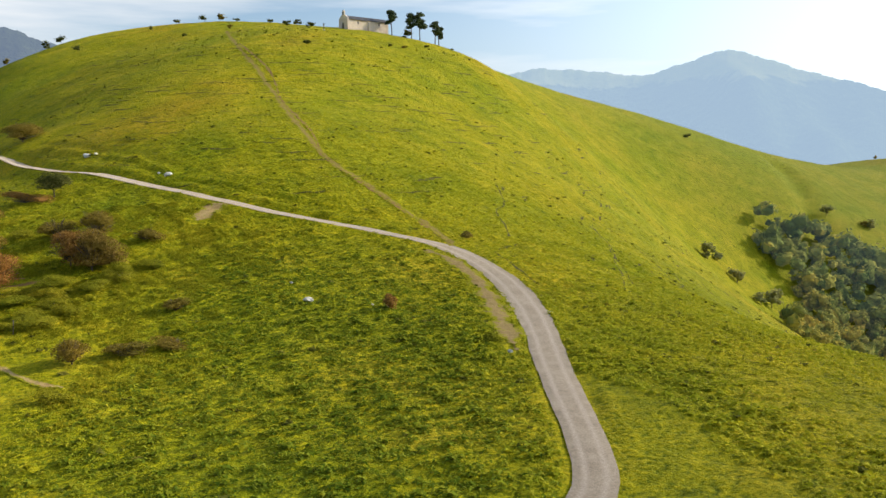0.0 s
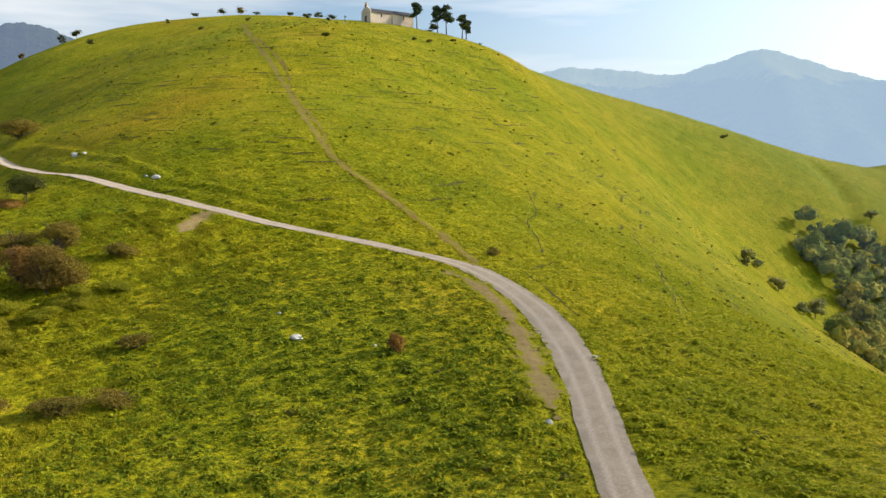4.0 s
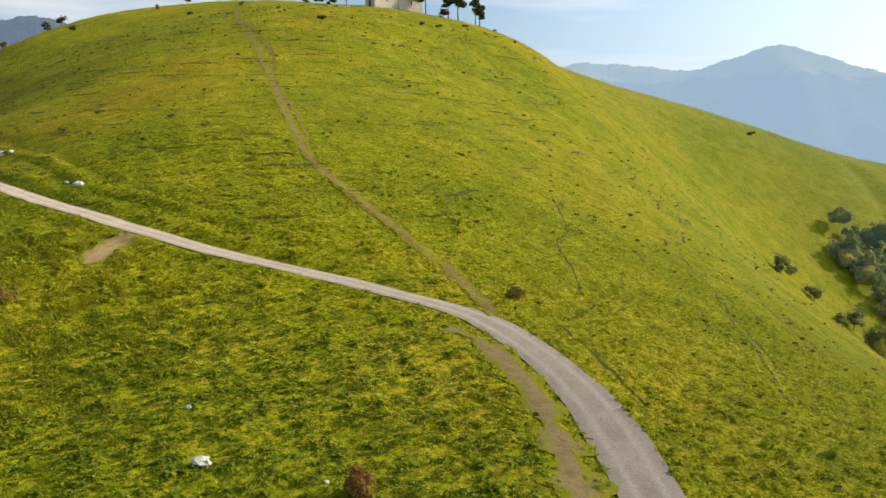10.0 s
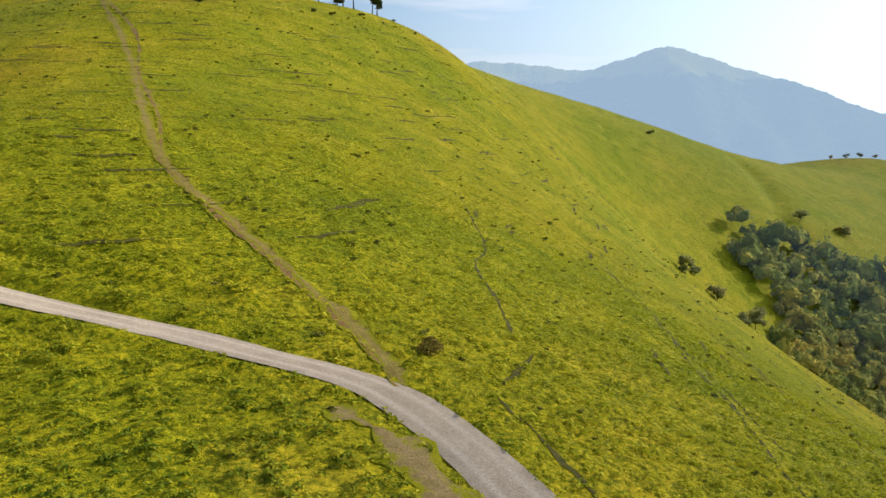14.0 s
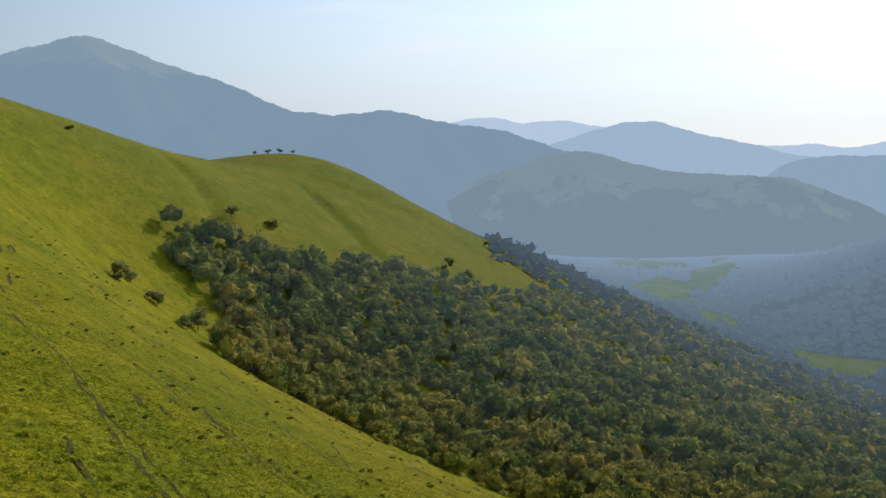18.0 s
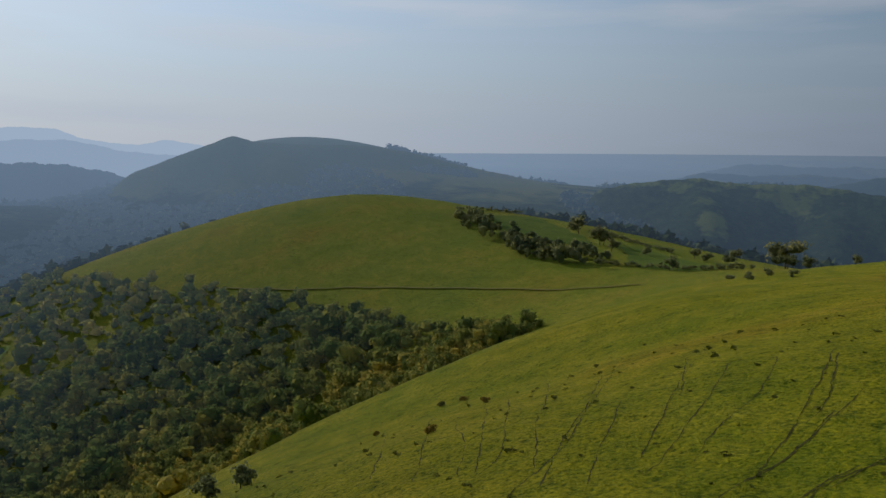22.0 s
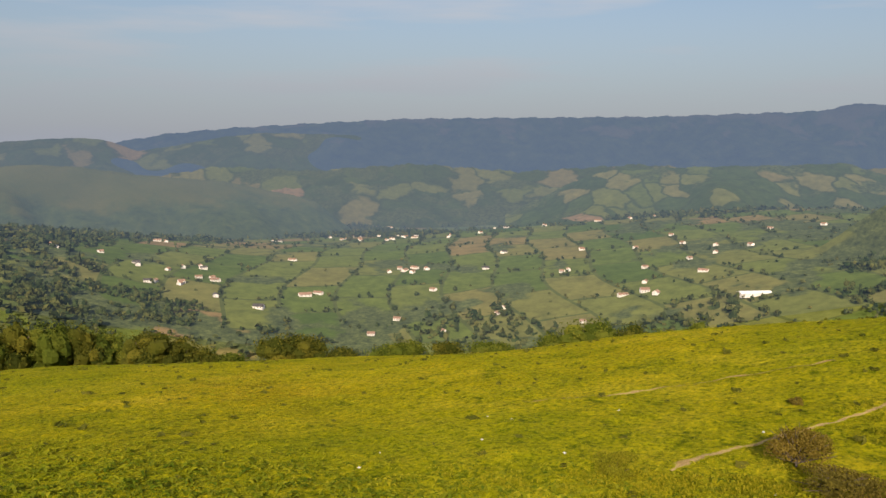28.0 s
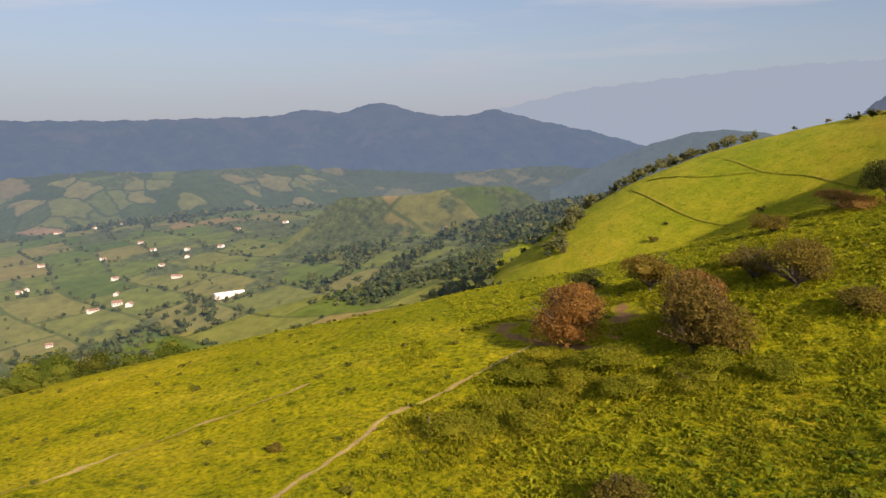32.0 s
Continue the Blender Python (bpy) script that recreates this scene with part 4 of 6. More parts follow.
# ---- far ranges, closing the view ----
def mountain_range(radius, depth, crest_line, material, rough=0.05, seed=1.0, foot=-330.0, smooth=3.0, name="backdrop"):
    """A ridge whose crest follows (bearing, height in degrees) pairs; spurs run down from it, and it sinks away at both ends."""
    line = np.array(crest_line, float)
    az = np.arange(line[0, 0], line[-1, 0], 0.14)
    crest = np.interp(az, line[:, 0], line[:, 1])
    soft = np.exp(-(np.arange(-14, 15) / smooth) ** 2)
    crest = np.convolve(np.pad(crest, 14, "edge"), soft / soft.sum(), "valid")
    even = 20 + radius * np.tan(np.radians(crest))
    crest = crest + rough * (np.sin(az * 2.9 + seed) + 0.6 * np.sin(az * 7.3 + 2 * seed) + 0.4 * np.sin(az * 17.1 + 3 * seed) + 0.25 * np.sin(az * 31.0 + seed))
    top = 20 + radius * np.tan(np.radians(crest))
    t = np.linspace(0, 1, 26)
    deg, s = np.meshgrid(az, t, indexing="ij")
    spur = np.sin(deg * 0.45 + 5.0 * s + seed) + 0.6 * np.sin(deg * 0.8 - 7.0 * s + 2 * seed) + 0.3 * np.sin(deg * 1.7 + 11.0 * s + 3 * seed)
    body = s ** 0.9 + 0.085 * spur * np.sin(math.pi * s) ** 1.2
    z = foot + np.maximum(even - foot, 5.0)[:, None] * body + (top - even)[:, None] * s ** 9
    back = t[-1] + np.linspace(0.08, 0.5, 4)
    r = radius - depth * (1 - s)
    r = np.concatenate([r, np.tile(radius + depth * (back - 1), (len(az), 1))], 1)
    z = np.concatenate([z, top[:, None] - 0.6 * np.maximum(top - foot, 5.0)[:, None] * (back - 1)[None]], 1)
    a = np.radians(np.repeat(az[:, None], r.shape[1], 1))
    verts = np.stack([CENTRE[0] + r * np.sin(a), CENTRE[1] + r * np.cos(a), z], -1).reshape(-1, 3)
    n, m = r.shape
    i, j = np.meshgrid(np.arange(n - 1), np.arange(m - 1), indexing="ij")
    faces = np.stack([i * m + j, (i + 1) * m + j, (i + 1) * m + j + 1, i * m + j + 1], -1).reshape(-1, 4)
    return tagged(mesh_object(name, verts, faces, material), kind="structure")


# pale and blue tones of these ranges are painted haze, emitted by the material
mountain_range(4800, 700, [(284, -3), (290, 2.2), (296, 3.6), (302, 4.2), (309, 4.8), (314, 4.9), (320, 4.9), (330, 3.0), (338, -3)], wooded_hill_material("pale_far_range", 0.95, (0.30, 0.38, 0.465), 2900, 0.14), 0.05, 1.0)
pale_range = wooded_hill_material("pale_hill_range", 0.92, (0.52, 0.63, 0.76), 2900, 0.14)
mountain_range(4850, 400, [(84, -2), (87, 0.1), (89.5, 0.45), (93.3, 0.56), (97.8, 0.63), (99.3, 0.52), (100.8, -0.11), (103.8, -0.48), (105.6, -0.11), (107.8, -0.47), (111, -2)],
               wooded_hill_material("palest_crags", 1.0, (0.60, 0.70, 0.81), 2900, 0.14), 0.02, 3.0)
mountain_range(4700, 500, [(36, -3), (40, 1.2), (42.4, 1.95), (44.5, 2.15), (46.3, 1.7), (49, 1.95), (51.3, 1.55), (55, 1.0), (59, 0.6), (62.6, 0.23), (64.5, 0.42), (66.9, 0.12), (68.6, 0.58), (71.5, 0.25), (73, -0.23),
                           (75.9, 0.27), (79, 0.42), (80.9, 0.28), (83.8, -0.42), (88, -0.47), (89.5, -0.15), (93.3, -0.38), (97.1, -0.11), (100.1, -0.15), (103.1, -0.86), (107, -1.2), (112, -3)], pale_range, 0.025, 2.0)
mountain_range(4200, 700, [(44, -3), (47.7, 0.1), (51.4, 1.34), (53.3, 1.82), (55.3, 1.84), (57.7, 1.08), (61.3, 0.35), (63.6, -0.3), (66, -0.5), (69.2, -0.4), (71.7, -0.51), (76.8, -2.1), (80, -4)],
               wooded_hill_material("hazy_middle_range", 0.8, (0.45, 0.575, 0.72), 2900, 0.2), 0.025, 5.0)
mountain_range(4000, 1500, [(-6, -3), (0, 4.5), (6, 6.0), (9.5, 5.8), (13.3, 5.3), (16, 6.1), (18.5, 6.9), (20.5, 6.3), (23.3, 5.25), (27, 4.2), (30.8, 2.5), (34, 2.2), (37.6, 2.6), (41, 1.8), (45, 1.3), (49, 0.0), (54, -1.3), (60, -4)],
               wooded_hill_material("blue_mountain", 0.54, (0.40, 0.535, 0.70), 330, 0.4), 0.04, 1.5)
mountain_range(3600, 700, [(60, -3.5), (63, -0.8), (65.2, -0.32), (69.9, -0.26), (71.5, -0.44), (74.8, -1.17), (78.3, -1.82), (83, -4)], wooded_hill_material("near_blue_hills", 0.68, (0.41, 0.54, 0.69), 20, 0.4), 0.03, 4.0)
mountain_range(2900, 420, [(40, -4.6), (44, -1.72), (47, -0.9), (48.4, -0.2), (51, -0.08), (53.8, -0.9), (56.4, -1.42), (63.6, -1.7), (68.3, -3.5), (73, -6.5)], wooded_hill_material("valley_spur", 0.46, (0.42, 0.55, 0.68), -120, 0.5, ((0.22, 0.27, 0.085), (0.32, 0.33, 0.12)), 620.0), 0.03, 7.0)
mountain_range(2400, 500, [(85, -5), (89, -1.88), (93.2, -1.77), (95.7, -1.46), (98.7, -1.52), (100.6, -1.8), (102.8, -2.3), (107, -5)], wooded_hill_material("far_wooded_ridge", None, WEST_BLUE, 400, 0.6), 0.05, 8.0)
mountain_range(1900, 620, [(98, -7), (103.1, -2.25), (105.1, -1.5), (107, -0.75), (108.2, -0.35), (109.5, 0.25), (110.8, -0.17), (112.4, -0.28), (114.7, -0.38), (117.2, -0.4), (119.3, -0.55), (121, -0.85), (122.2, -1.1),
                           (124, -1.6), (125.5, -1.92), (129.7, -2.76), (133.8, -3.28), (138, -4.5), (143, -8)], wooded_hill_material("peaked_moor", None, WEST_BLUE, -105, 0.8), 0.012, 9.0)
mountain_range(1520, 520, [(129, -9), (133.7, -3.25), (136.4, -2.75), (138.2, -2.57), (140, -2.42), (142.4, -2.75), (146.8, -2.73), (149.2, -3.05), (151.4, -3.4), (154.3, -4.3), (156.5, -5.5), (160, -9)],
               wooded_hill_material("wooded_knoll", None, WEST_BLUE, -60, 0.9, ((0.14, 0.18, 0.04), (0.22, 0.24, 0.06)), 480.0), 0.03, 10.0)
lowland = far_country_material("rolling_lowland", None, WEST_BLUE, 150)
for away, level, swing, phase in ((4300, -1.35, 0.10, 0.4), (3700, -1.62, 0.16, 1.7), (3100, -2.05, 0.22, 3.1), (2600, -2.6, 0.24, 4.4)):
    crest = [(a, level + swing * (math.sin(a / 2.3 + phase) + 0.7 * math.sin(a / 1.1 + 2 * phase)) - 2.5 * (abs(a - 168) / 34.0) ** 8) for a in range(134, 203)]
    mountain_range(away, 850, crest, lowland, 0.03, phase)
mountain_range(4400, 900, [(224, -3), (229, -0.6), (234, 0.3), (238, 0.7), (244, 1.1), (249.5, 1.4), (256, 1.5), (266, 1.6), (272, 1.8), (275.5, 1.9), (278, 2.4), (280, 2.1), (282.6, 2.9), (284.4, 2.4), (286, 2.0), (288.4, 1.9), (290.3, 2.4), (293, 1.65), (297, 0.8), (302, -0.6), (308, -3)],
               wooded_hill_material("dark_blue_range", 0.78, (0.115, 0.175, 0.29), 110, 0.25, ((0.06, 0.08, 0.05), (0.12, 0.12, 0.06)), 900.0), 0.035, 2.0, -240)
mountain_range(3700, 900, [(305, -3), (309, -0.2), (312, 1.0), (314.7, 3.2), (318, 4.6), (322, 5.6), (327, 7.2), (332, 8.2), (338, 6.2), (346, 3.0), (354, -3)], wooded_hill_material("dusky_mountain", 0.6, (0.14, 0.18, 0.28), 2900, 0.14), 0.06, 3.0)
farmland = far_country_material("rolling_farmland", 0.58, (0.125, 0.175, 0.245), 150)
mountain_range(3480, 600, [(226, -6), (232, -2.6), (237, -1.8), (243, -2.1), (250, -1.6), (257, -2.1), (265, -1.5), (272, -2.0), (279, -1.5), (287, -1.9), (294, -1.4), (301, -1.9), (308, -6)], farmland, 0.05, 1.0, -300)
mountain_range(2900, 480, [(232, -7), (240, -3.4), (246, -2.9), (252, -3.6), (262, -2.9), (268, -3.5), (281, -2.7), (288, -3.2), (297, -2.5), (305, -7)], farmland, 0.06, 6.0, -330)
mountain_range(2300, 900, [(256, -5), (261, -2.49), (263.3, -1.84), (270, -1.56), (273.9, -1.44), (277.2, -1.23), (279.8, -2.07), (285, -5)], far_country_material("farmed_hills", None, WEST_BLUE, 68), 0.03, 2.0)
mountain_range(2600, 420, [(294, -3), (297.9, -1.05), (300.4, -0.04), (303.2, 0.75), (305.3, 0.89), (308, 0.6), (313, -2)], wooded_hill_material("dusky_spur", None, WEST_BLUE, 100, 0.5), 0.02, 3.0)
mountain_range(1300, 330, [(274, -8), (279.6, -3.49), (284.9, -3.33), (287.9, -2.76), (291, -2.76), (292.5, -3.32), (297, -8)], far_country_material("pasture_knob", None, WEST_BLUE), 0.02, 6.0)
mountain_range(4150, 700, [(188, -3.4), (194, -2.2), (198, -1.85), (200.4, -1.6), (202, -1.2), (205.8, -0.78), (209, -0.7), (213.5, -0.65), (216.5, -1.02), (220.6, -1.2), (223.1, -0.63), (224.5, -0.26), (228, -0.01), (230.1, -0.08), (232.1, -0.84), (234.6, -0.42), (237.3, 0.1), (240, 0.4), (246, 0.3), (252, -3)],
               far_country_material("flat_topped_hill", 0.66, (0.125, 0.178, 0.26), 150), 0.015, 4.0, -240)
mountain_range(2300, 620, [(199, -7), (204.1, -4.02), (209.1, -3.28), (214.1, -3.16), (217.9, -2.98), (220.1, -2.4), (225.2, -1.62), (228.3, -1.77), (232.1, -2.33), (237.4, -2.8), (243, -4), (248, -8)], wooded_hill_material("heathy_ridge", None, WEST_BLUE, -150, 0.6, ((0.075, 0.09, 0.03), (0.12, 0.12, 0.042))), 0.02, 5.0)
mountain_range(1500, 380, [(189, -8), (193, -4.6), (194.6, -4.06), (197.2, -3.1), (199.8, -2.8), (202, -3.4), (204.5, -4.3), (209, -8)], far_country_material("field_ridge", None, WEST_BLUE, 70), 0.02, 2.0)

mountain_range(640, 170, [(180.5, -9), (183, -5.2), (184.7, -4.15), (187.1, -3.5), (191, -3.3), (193.7, -3.75), (196.5, -4.3), (199.5, -7)], MEADOW, 0.02, 4.0, -90.0, 3.0, "ground")


# ---- road and paths ----
def ribbon(name, chain, half, material, lift, level=None, across=5, ragged=0.12, rng=None):
    """A strip of worn ground laid along a chain of places, with ragged edges and a U map (-1..1 across)."""
    d = np.gradient(chain, axis=0)
    d /= np.linalg.norm(d, axis=1, keepdims=True) + 1e-9
    side = np.stack([d[:, 1], -d[:, 0]], 1)
    n = len(chain)
    wob = 1 + ragged * (np.sin(np.arange(n) * 0.9) * 0.5 + (np.convolve(rng.normal(size=n + 4), np.ones(5) / 2.2, "valid") if rng is not None else 0))
    ends = np.clip(np.minimum(np.arange(n) + 1, n - np.arange(n)) / 3, 0.25, 1)
    u = np.linspace(-1, 1, across)
    xy = chain[:, None] + side[:, None] * (u[None, :, None] * (half * wob * ends)[:, None, None])
    if level is None:
        z = land_height(xy[..., 0], xy[..., 1]) + lift
    else:
        z = level[:, None] + lift - 0.05 * np.abs(u) ** 3 + 0 * xy[..., 0]
    verts = np.concatenate([xy, z[..., None]], -1).reshape(-1, 3)
    i, j = np.meshgrid(np.arange(n - 1), np.arange(across - 1), indexing="ij")
    faces = np.stack([i * across + j, i * across + j + 1, (i + 1) * across + j + 1, (i + 1) * across + j], -1).reshape(-1, 4)[:, ::-1]
    ob = mesh_object(name, verts, faces, material)
    uv = ob.data.uv_layers.new(name="UVMap")
    vi = np.empty(len(ob.data.loops), np.int32)
    ob.data.loops.foreach_get("vertex_index", vi)
    uv.data.foreach_set("uv", np.stack([np.tile(u, n)[vi], (vi // across) * 0.25], 1).astype(np.float32).ravel())
    return tagged(ob, kind="structure")


road_rng = np.random.default_rng(5)
ribbon("road", ROAD_CHAIN, ROAD_HALF, GRAVEL, 0.02, ROAD_LEVEL, 9, 0.03, road_rng)
ribbon("path", smooth_line(UPHILL_PATH, 0.8), 0.85, EARTH, 0.055, rng=road_rng, ragged=0.3)
ribbon("path", smooth_line([(p + 1.5 * math.sin(q / 9.0) + 1.6, q) for p, q in UPHILL_PATH[1:6]], 0.8), 0.4, DUST, 0.06, rng=road_rng, ragged=0.4)
ribbon("path", smooth_line([(p - 0.55, q - 0.3) for p, q in UPHILL_PATH[5:]], 0.8), 0.3, DUST, 0.08, rng=road_rng, ragged=0.6)
ribbon("path", smooth_line(SADDLE_PATH, 0.7), 0.62, EARTH, 0.055, rng=road_rng, ragged=0.25)
ribbon("path", smooth_line(WEST_PATH, 0.6), 0.32, PALE_EARTH, 0.05, rng=road_rng, ragged=0.3)
ribbon("path", smooth_line(WEST_PATH_LOW, 0.6), 0.24, PALE_EARTH, 0.05, rng=road_rng, ragged=0.4)
ribbon("path", smooth_line(FIELD_SPUR, 0.6), 0.5, EARTH, 0.05, rng=road_rng, ragged=0.2)
ribbon("path", smooth_line(LAYBY, 0.6), 1.5, PALE_EARTH, 0.05, rng=road_rng, ragged=0.25)
for track in SHEEP_TRACKS:
    line = smooth_line(track, 0.6)
    line = line + np.cumsum(road_rng.normal(scale=0.10, size=line.shape), 0) * 0.6
    ribbon("path", line, 0.045 if track[0][1] < 60 else 0.11, SHADED_EARTH, 0.035, across=3, rng=road_rng, ragged=0.4)
curve = smooth_line([(-2.6, 108.4), (1.0, 105.2), (3.45, 99.8), (4.85, 92.8), (5.5, 85), (5.8, 77), (6.2, 70)], 0.6)
ribbon("path", curve, 1.35, VERGE, 0.06, rng=road_rng, ragged=0.5)
ribbon("path", smooth_line([(9.2, 84.5), (10.3, 85.6), (11.3, 86.4)], 0.4), 0.55, GRAVEL, 0.06, rng=road_rng, ragged=0.3)
ribbon("path", smooth_line([(-62, 93.5), (-58, 92.6), (-54, 93.4), (-50.5, 94.4), (-47, 95.6), (-44, 95.8)], 0.5), 0.95, DUST, 0.05, rng=road_rng, ragged=0.35)
ribbon("path", smooth_line([(-56.5, 101.6), (-52, 99.4), (-48.5, 97)], 0.5), 1.1, DUST, 0.055, rng=road_rng, ragged=0.35)
# pale strip standing in for a small stone ruin on the far ridge
ribbon("path", smooth_line([(415.1, 719.2), (423, 716), (427, 708)], 3), 2.2, PALE_EARTH, 0.3, rng=road_rng, ragged=0.3)


# ---- fields laid on the far slopes ----
def field(name, outline, material, lift):
    p = np.array(outline, float)
    q = np.concatenate([p[i] + (p[(i + 1) % len(p)] - p[i]) * np.linspace(0, 1, 14, endpoint=False)[:, None] for i in range(len(p))])
    q = q + 1.3 * np.stack([np.sin(q[:, 1] / 5.1) + np.sin(q[:, 0] / 2.3), np.sin(q[:, 0] / 4.7) + np.sin(q[:, 1] / 2.9)], 1)
    c, n, m = p.mean(0), len(q), 9
    s = np.linspace(1, 0.02, m)
    xy = c + (q - c)[None] * s[:, None, None]
    z = ground_height(xy[..., 0], xy[..., 1]) + lift
    i, j = np.meshgrid(np.arange(m - 1), np.arange(n), indexing="ij")
    k = (j + 1) % n
    faces = np.stack([i * n + j, i * n + k, (i + 1) * n + k, (i + 1) * n + j], -1).reshape(-1, 4)
    ob = mesh_object(name, np.concatenate([xy, z[..., None]], -1).reshape(-1, 3), faces, material)
    return tagged(ob, kind="structure")


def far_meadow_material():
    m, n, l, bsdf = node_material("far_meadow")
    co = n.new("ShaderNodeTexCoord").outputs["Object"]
    # meadow colour with blue distance haze painted in
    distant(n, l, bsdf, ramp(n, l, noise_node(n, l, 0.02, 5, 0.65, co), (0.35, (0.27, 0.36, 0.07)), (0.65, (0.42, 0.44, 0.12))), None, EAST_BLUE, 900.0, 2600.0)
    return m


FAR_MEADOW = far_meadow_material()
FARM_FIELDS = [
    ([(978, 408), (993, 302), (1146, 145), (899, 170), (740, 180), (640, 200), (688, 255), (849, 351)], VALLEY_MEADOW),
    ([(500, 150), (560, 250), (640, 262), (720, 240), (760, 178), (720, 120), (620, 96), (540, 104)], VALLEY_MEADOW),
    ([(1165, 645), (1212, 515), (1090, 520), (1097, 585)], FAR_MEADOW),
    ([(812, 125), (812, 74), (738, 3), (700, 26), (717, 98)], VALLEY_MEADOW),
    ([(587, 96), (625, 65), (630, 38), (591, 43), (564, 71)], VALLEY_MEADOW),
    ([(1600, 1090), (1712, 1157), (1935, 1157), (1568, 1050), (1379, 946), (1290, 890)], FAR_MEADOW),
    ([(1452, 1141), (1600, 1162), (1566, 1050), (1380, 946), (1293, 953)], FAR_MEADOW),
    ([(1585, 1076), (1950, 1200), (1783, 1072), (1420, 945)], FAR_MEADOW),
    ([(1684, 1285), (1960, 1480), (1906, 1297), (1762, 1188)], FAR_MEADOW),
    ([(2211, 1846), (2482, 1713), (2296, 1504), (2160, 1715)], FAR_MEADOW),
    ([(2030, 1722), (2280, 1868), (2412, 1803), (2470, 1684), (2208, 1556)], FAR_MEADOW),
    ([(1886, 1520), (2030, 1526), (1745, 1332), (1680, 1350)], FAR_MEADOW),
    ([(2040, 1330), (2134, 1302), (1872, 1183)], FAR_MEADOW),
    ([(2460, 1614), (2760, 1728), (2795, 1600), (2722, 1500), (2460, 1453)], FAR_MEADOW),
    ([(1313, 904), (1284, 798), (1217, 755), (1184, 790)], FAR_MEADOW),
    ([(582, 246), (610, 223), (570, 179), (532, 140), (517, 160), (517, 203), (536, 219)], VALLEY_MEADOW),
    ([(630, -373), (631, -430), (507, -381), (467, -345), (534, -347), (569, -343)], MEADOW),
    ([(488, -392), (439, -384), (355, -356), (358, -326), (403, -322)], MEADOW),
    ([(58, -237), (33, -237), (8, -207), (16, -182), (40, -186), (58, -205)], BRIGHT_MEADOW),
    ([(-206, -292), (-285, -345), (-330, -310), (-240, -262), (-186, -243)], BRIGHT_MEADOW),
    ([(-330, -400), (-400, -420), (-430, -380), (-370, -345), (-320, -365)], STUBBLE),
    ([(-225, -330), (-300, -420), (-330, -405), (-300, -350)], STUBBLE),
]
BRACKEN_HILL = [(54, -242), (33, -238.5), (6, -208), (-40, -186), (-105, -200), (-178, -236), (-214, -300), (-140, -352), (-50, -366), (10, -372), (48, -300)]
field("ground", BRACKEN_HILL, BRACKEN, 0.3)
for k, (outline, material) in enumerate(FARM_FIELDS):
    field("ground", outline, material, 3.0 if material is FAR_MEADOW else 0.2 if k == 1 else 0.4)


# ---- grass and bracken ----
def tuft_shape(rng, blades):
    """Arching leaves from one root, drooping outwards."""
    verts, faces = [], []
    for b in range(blades):
        a, lean = 6.283 * (b + rng.uniform(-0.3, 0.3)) / blades, rng.uniform(0.6, 1.0)
        h, w = rng.uniform(0.4, 0.85), rng.uniform(0.18, 0.34)
        d, s = np.array([math.cos(a), math.sin(a), 0]), np.array([-math.sin(a), math.cos(a), 0])
        mid, tip = d * lean * 0.5 + np.array([0, 0, h]), d * lean * 1.2 + np.array([0, 0, h * 0.2])
        verts += [-d * 0.1 + np.array([0, 0, h * 0.7]), mid - s * w, tip, mid + s * w]
        faces.append([4 * b + i for i in range(4)])
    return np.array(verts), np.array(faces)


TUFT_GAPS = [(c, 0.04 if c[0][1] < 60 else 0.3) for c in SHEEP_TRACKS] + [(UPHILL_PATH, 0.55), (SADDLE_PATH, 0.5), (WEST_PATH, 0.3), (LAYBY, 1.3)]
LAWNS = [MOWN, [(-65, 87), (-65, 92), (-60, 95.5), (-48, 97.5), (-40, 96.5), (-42, 94.5), (-47, 93), (-50.4, 88.8), (-53.7, 86.5)], [(-57.6, 100.3), (-55.1, 103.0), (-49.5, 100.2), (-52.5, 97.7)]]


def off_the_tracks(x, y):
    ok = away_from(x, y, ROAD_CHAIN)[0] > 1.7
    ok &= away_from(x, y, curve)[0] > 1.0
    for line, gap in TUFT_GAPS:
        ok &= away_from(x, y, smooth_line(line, 0.6))[0] > gap
    for lawn in LAWNS:
        ok &= ~inside(x, y, lawn)
    return ok


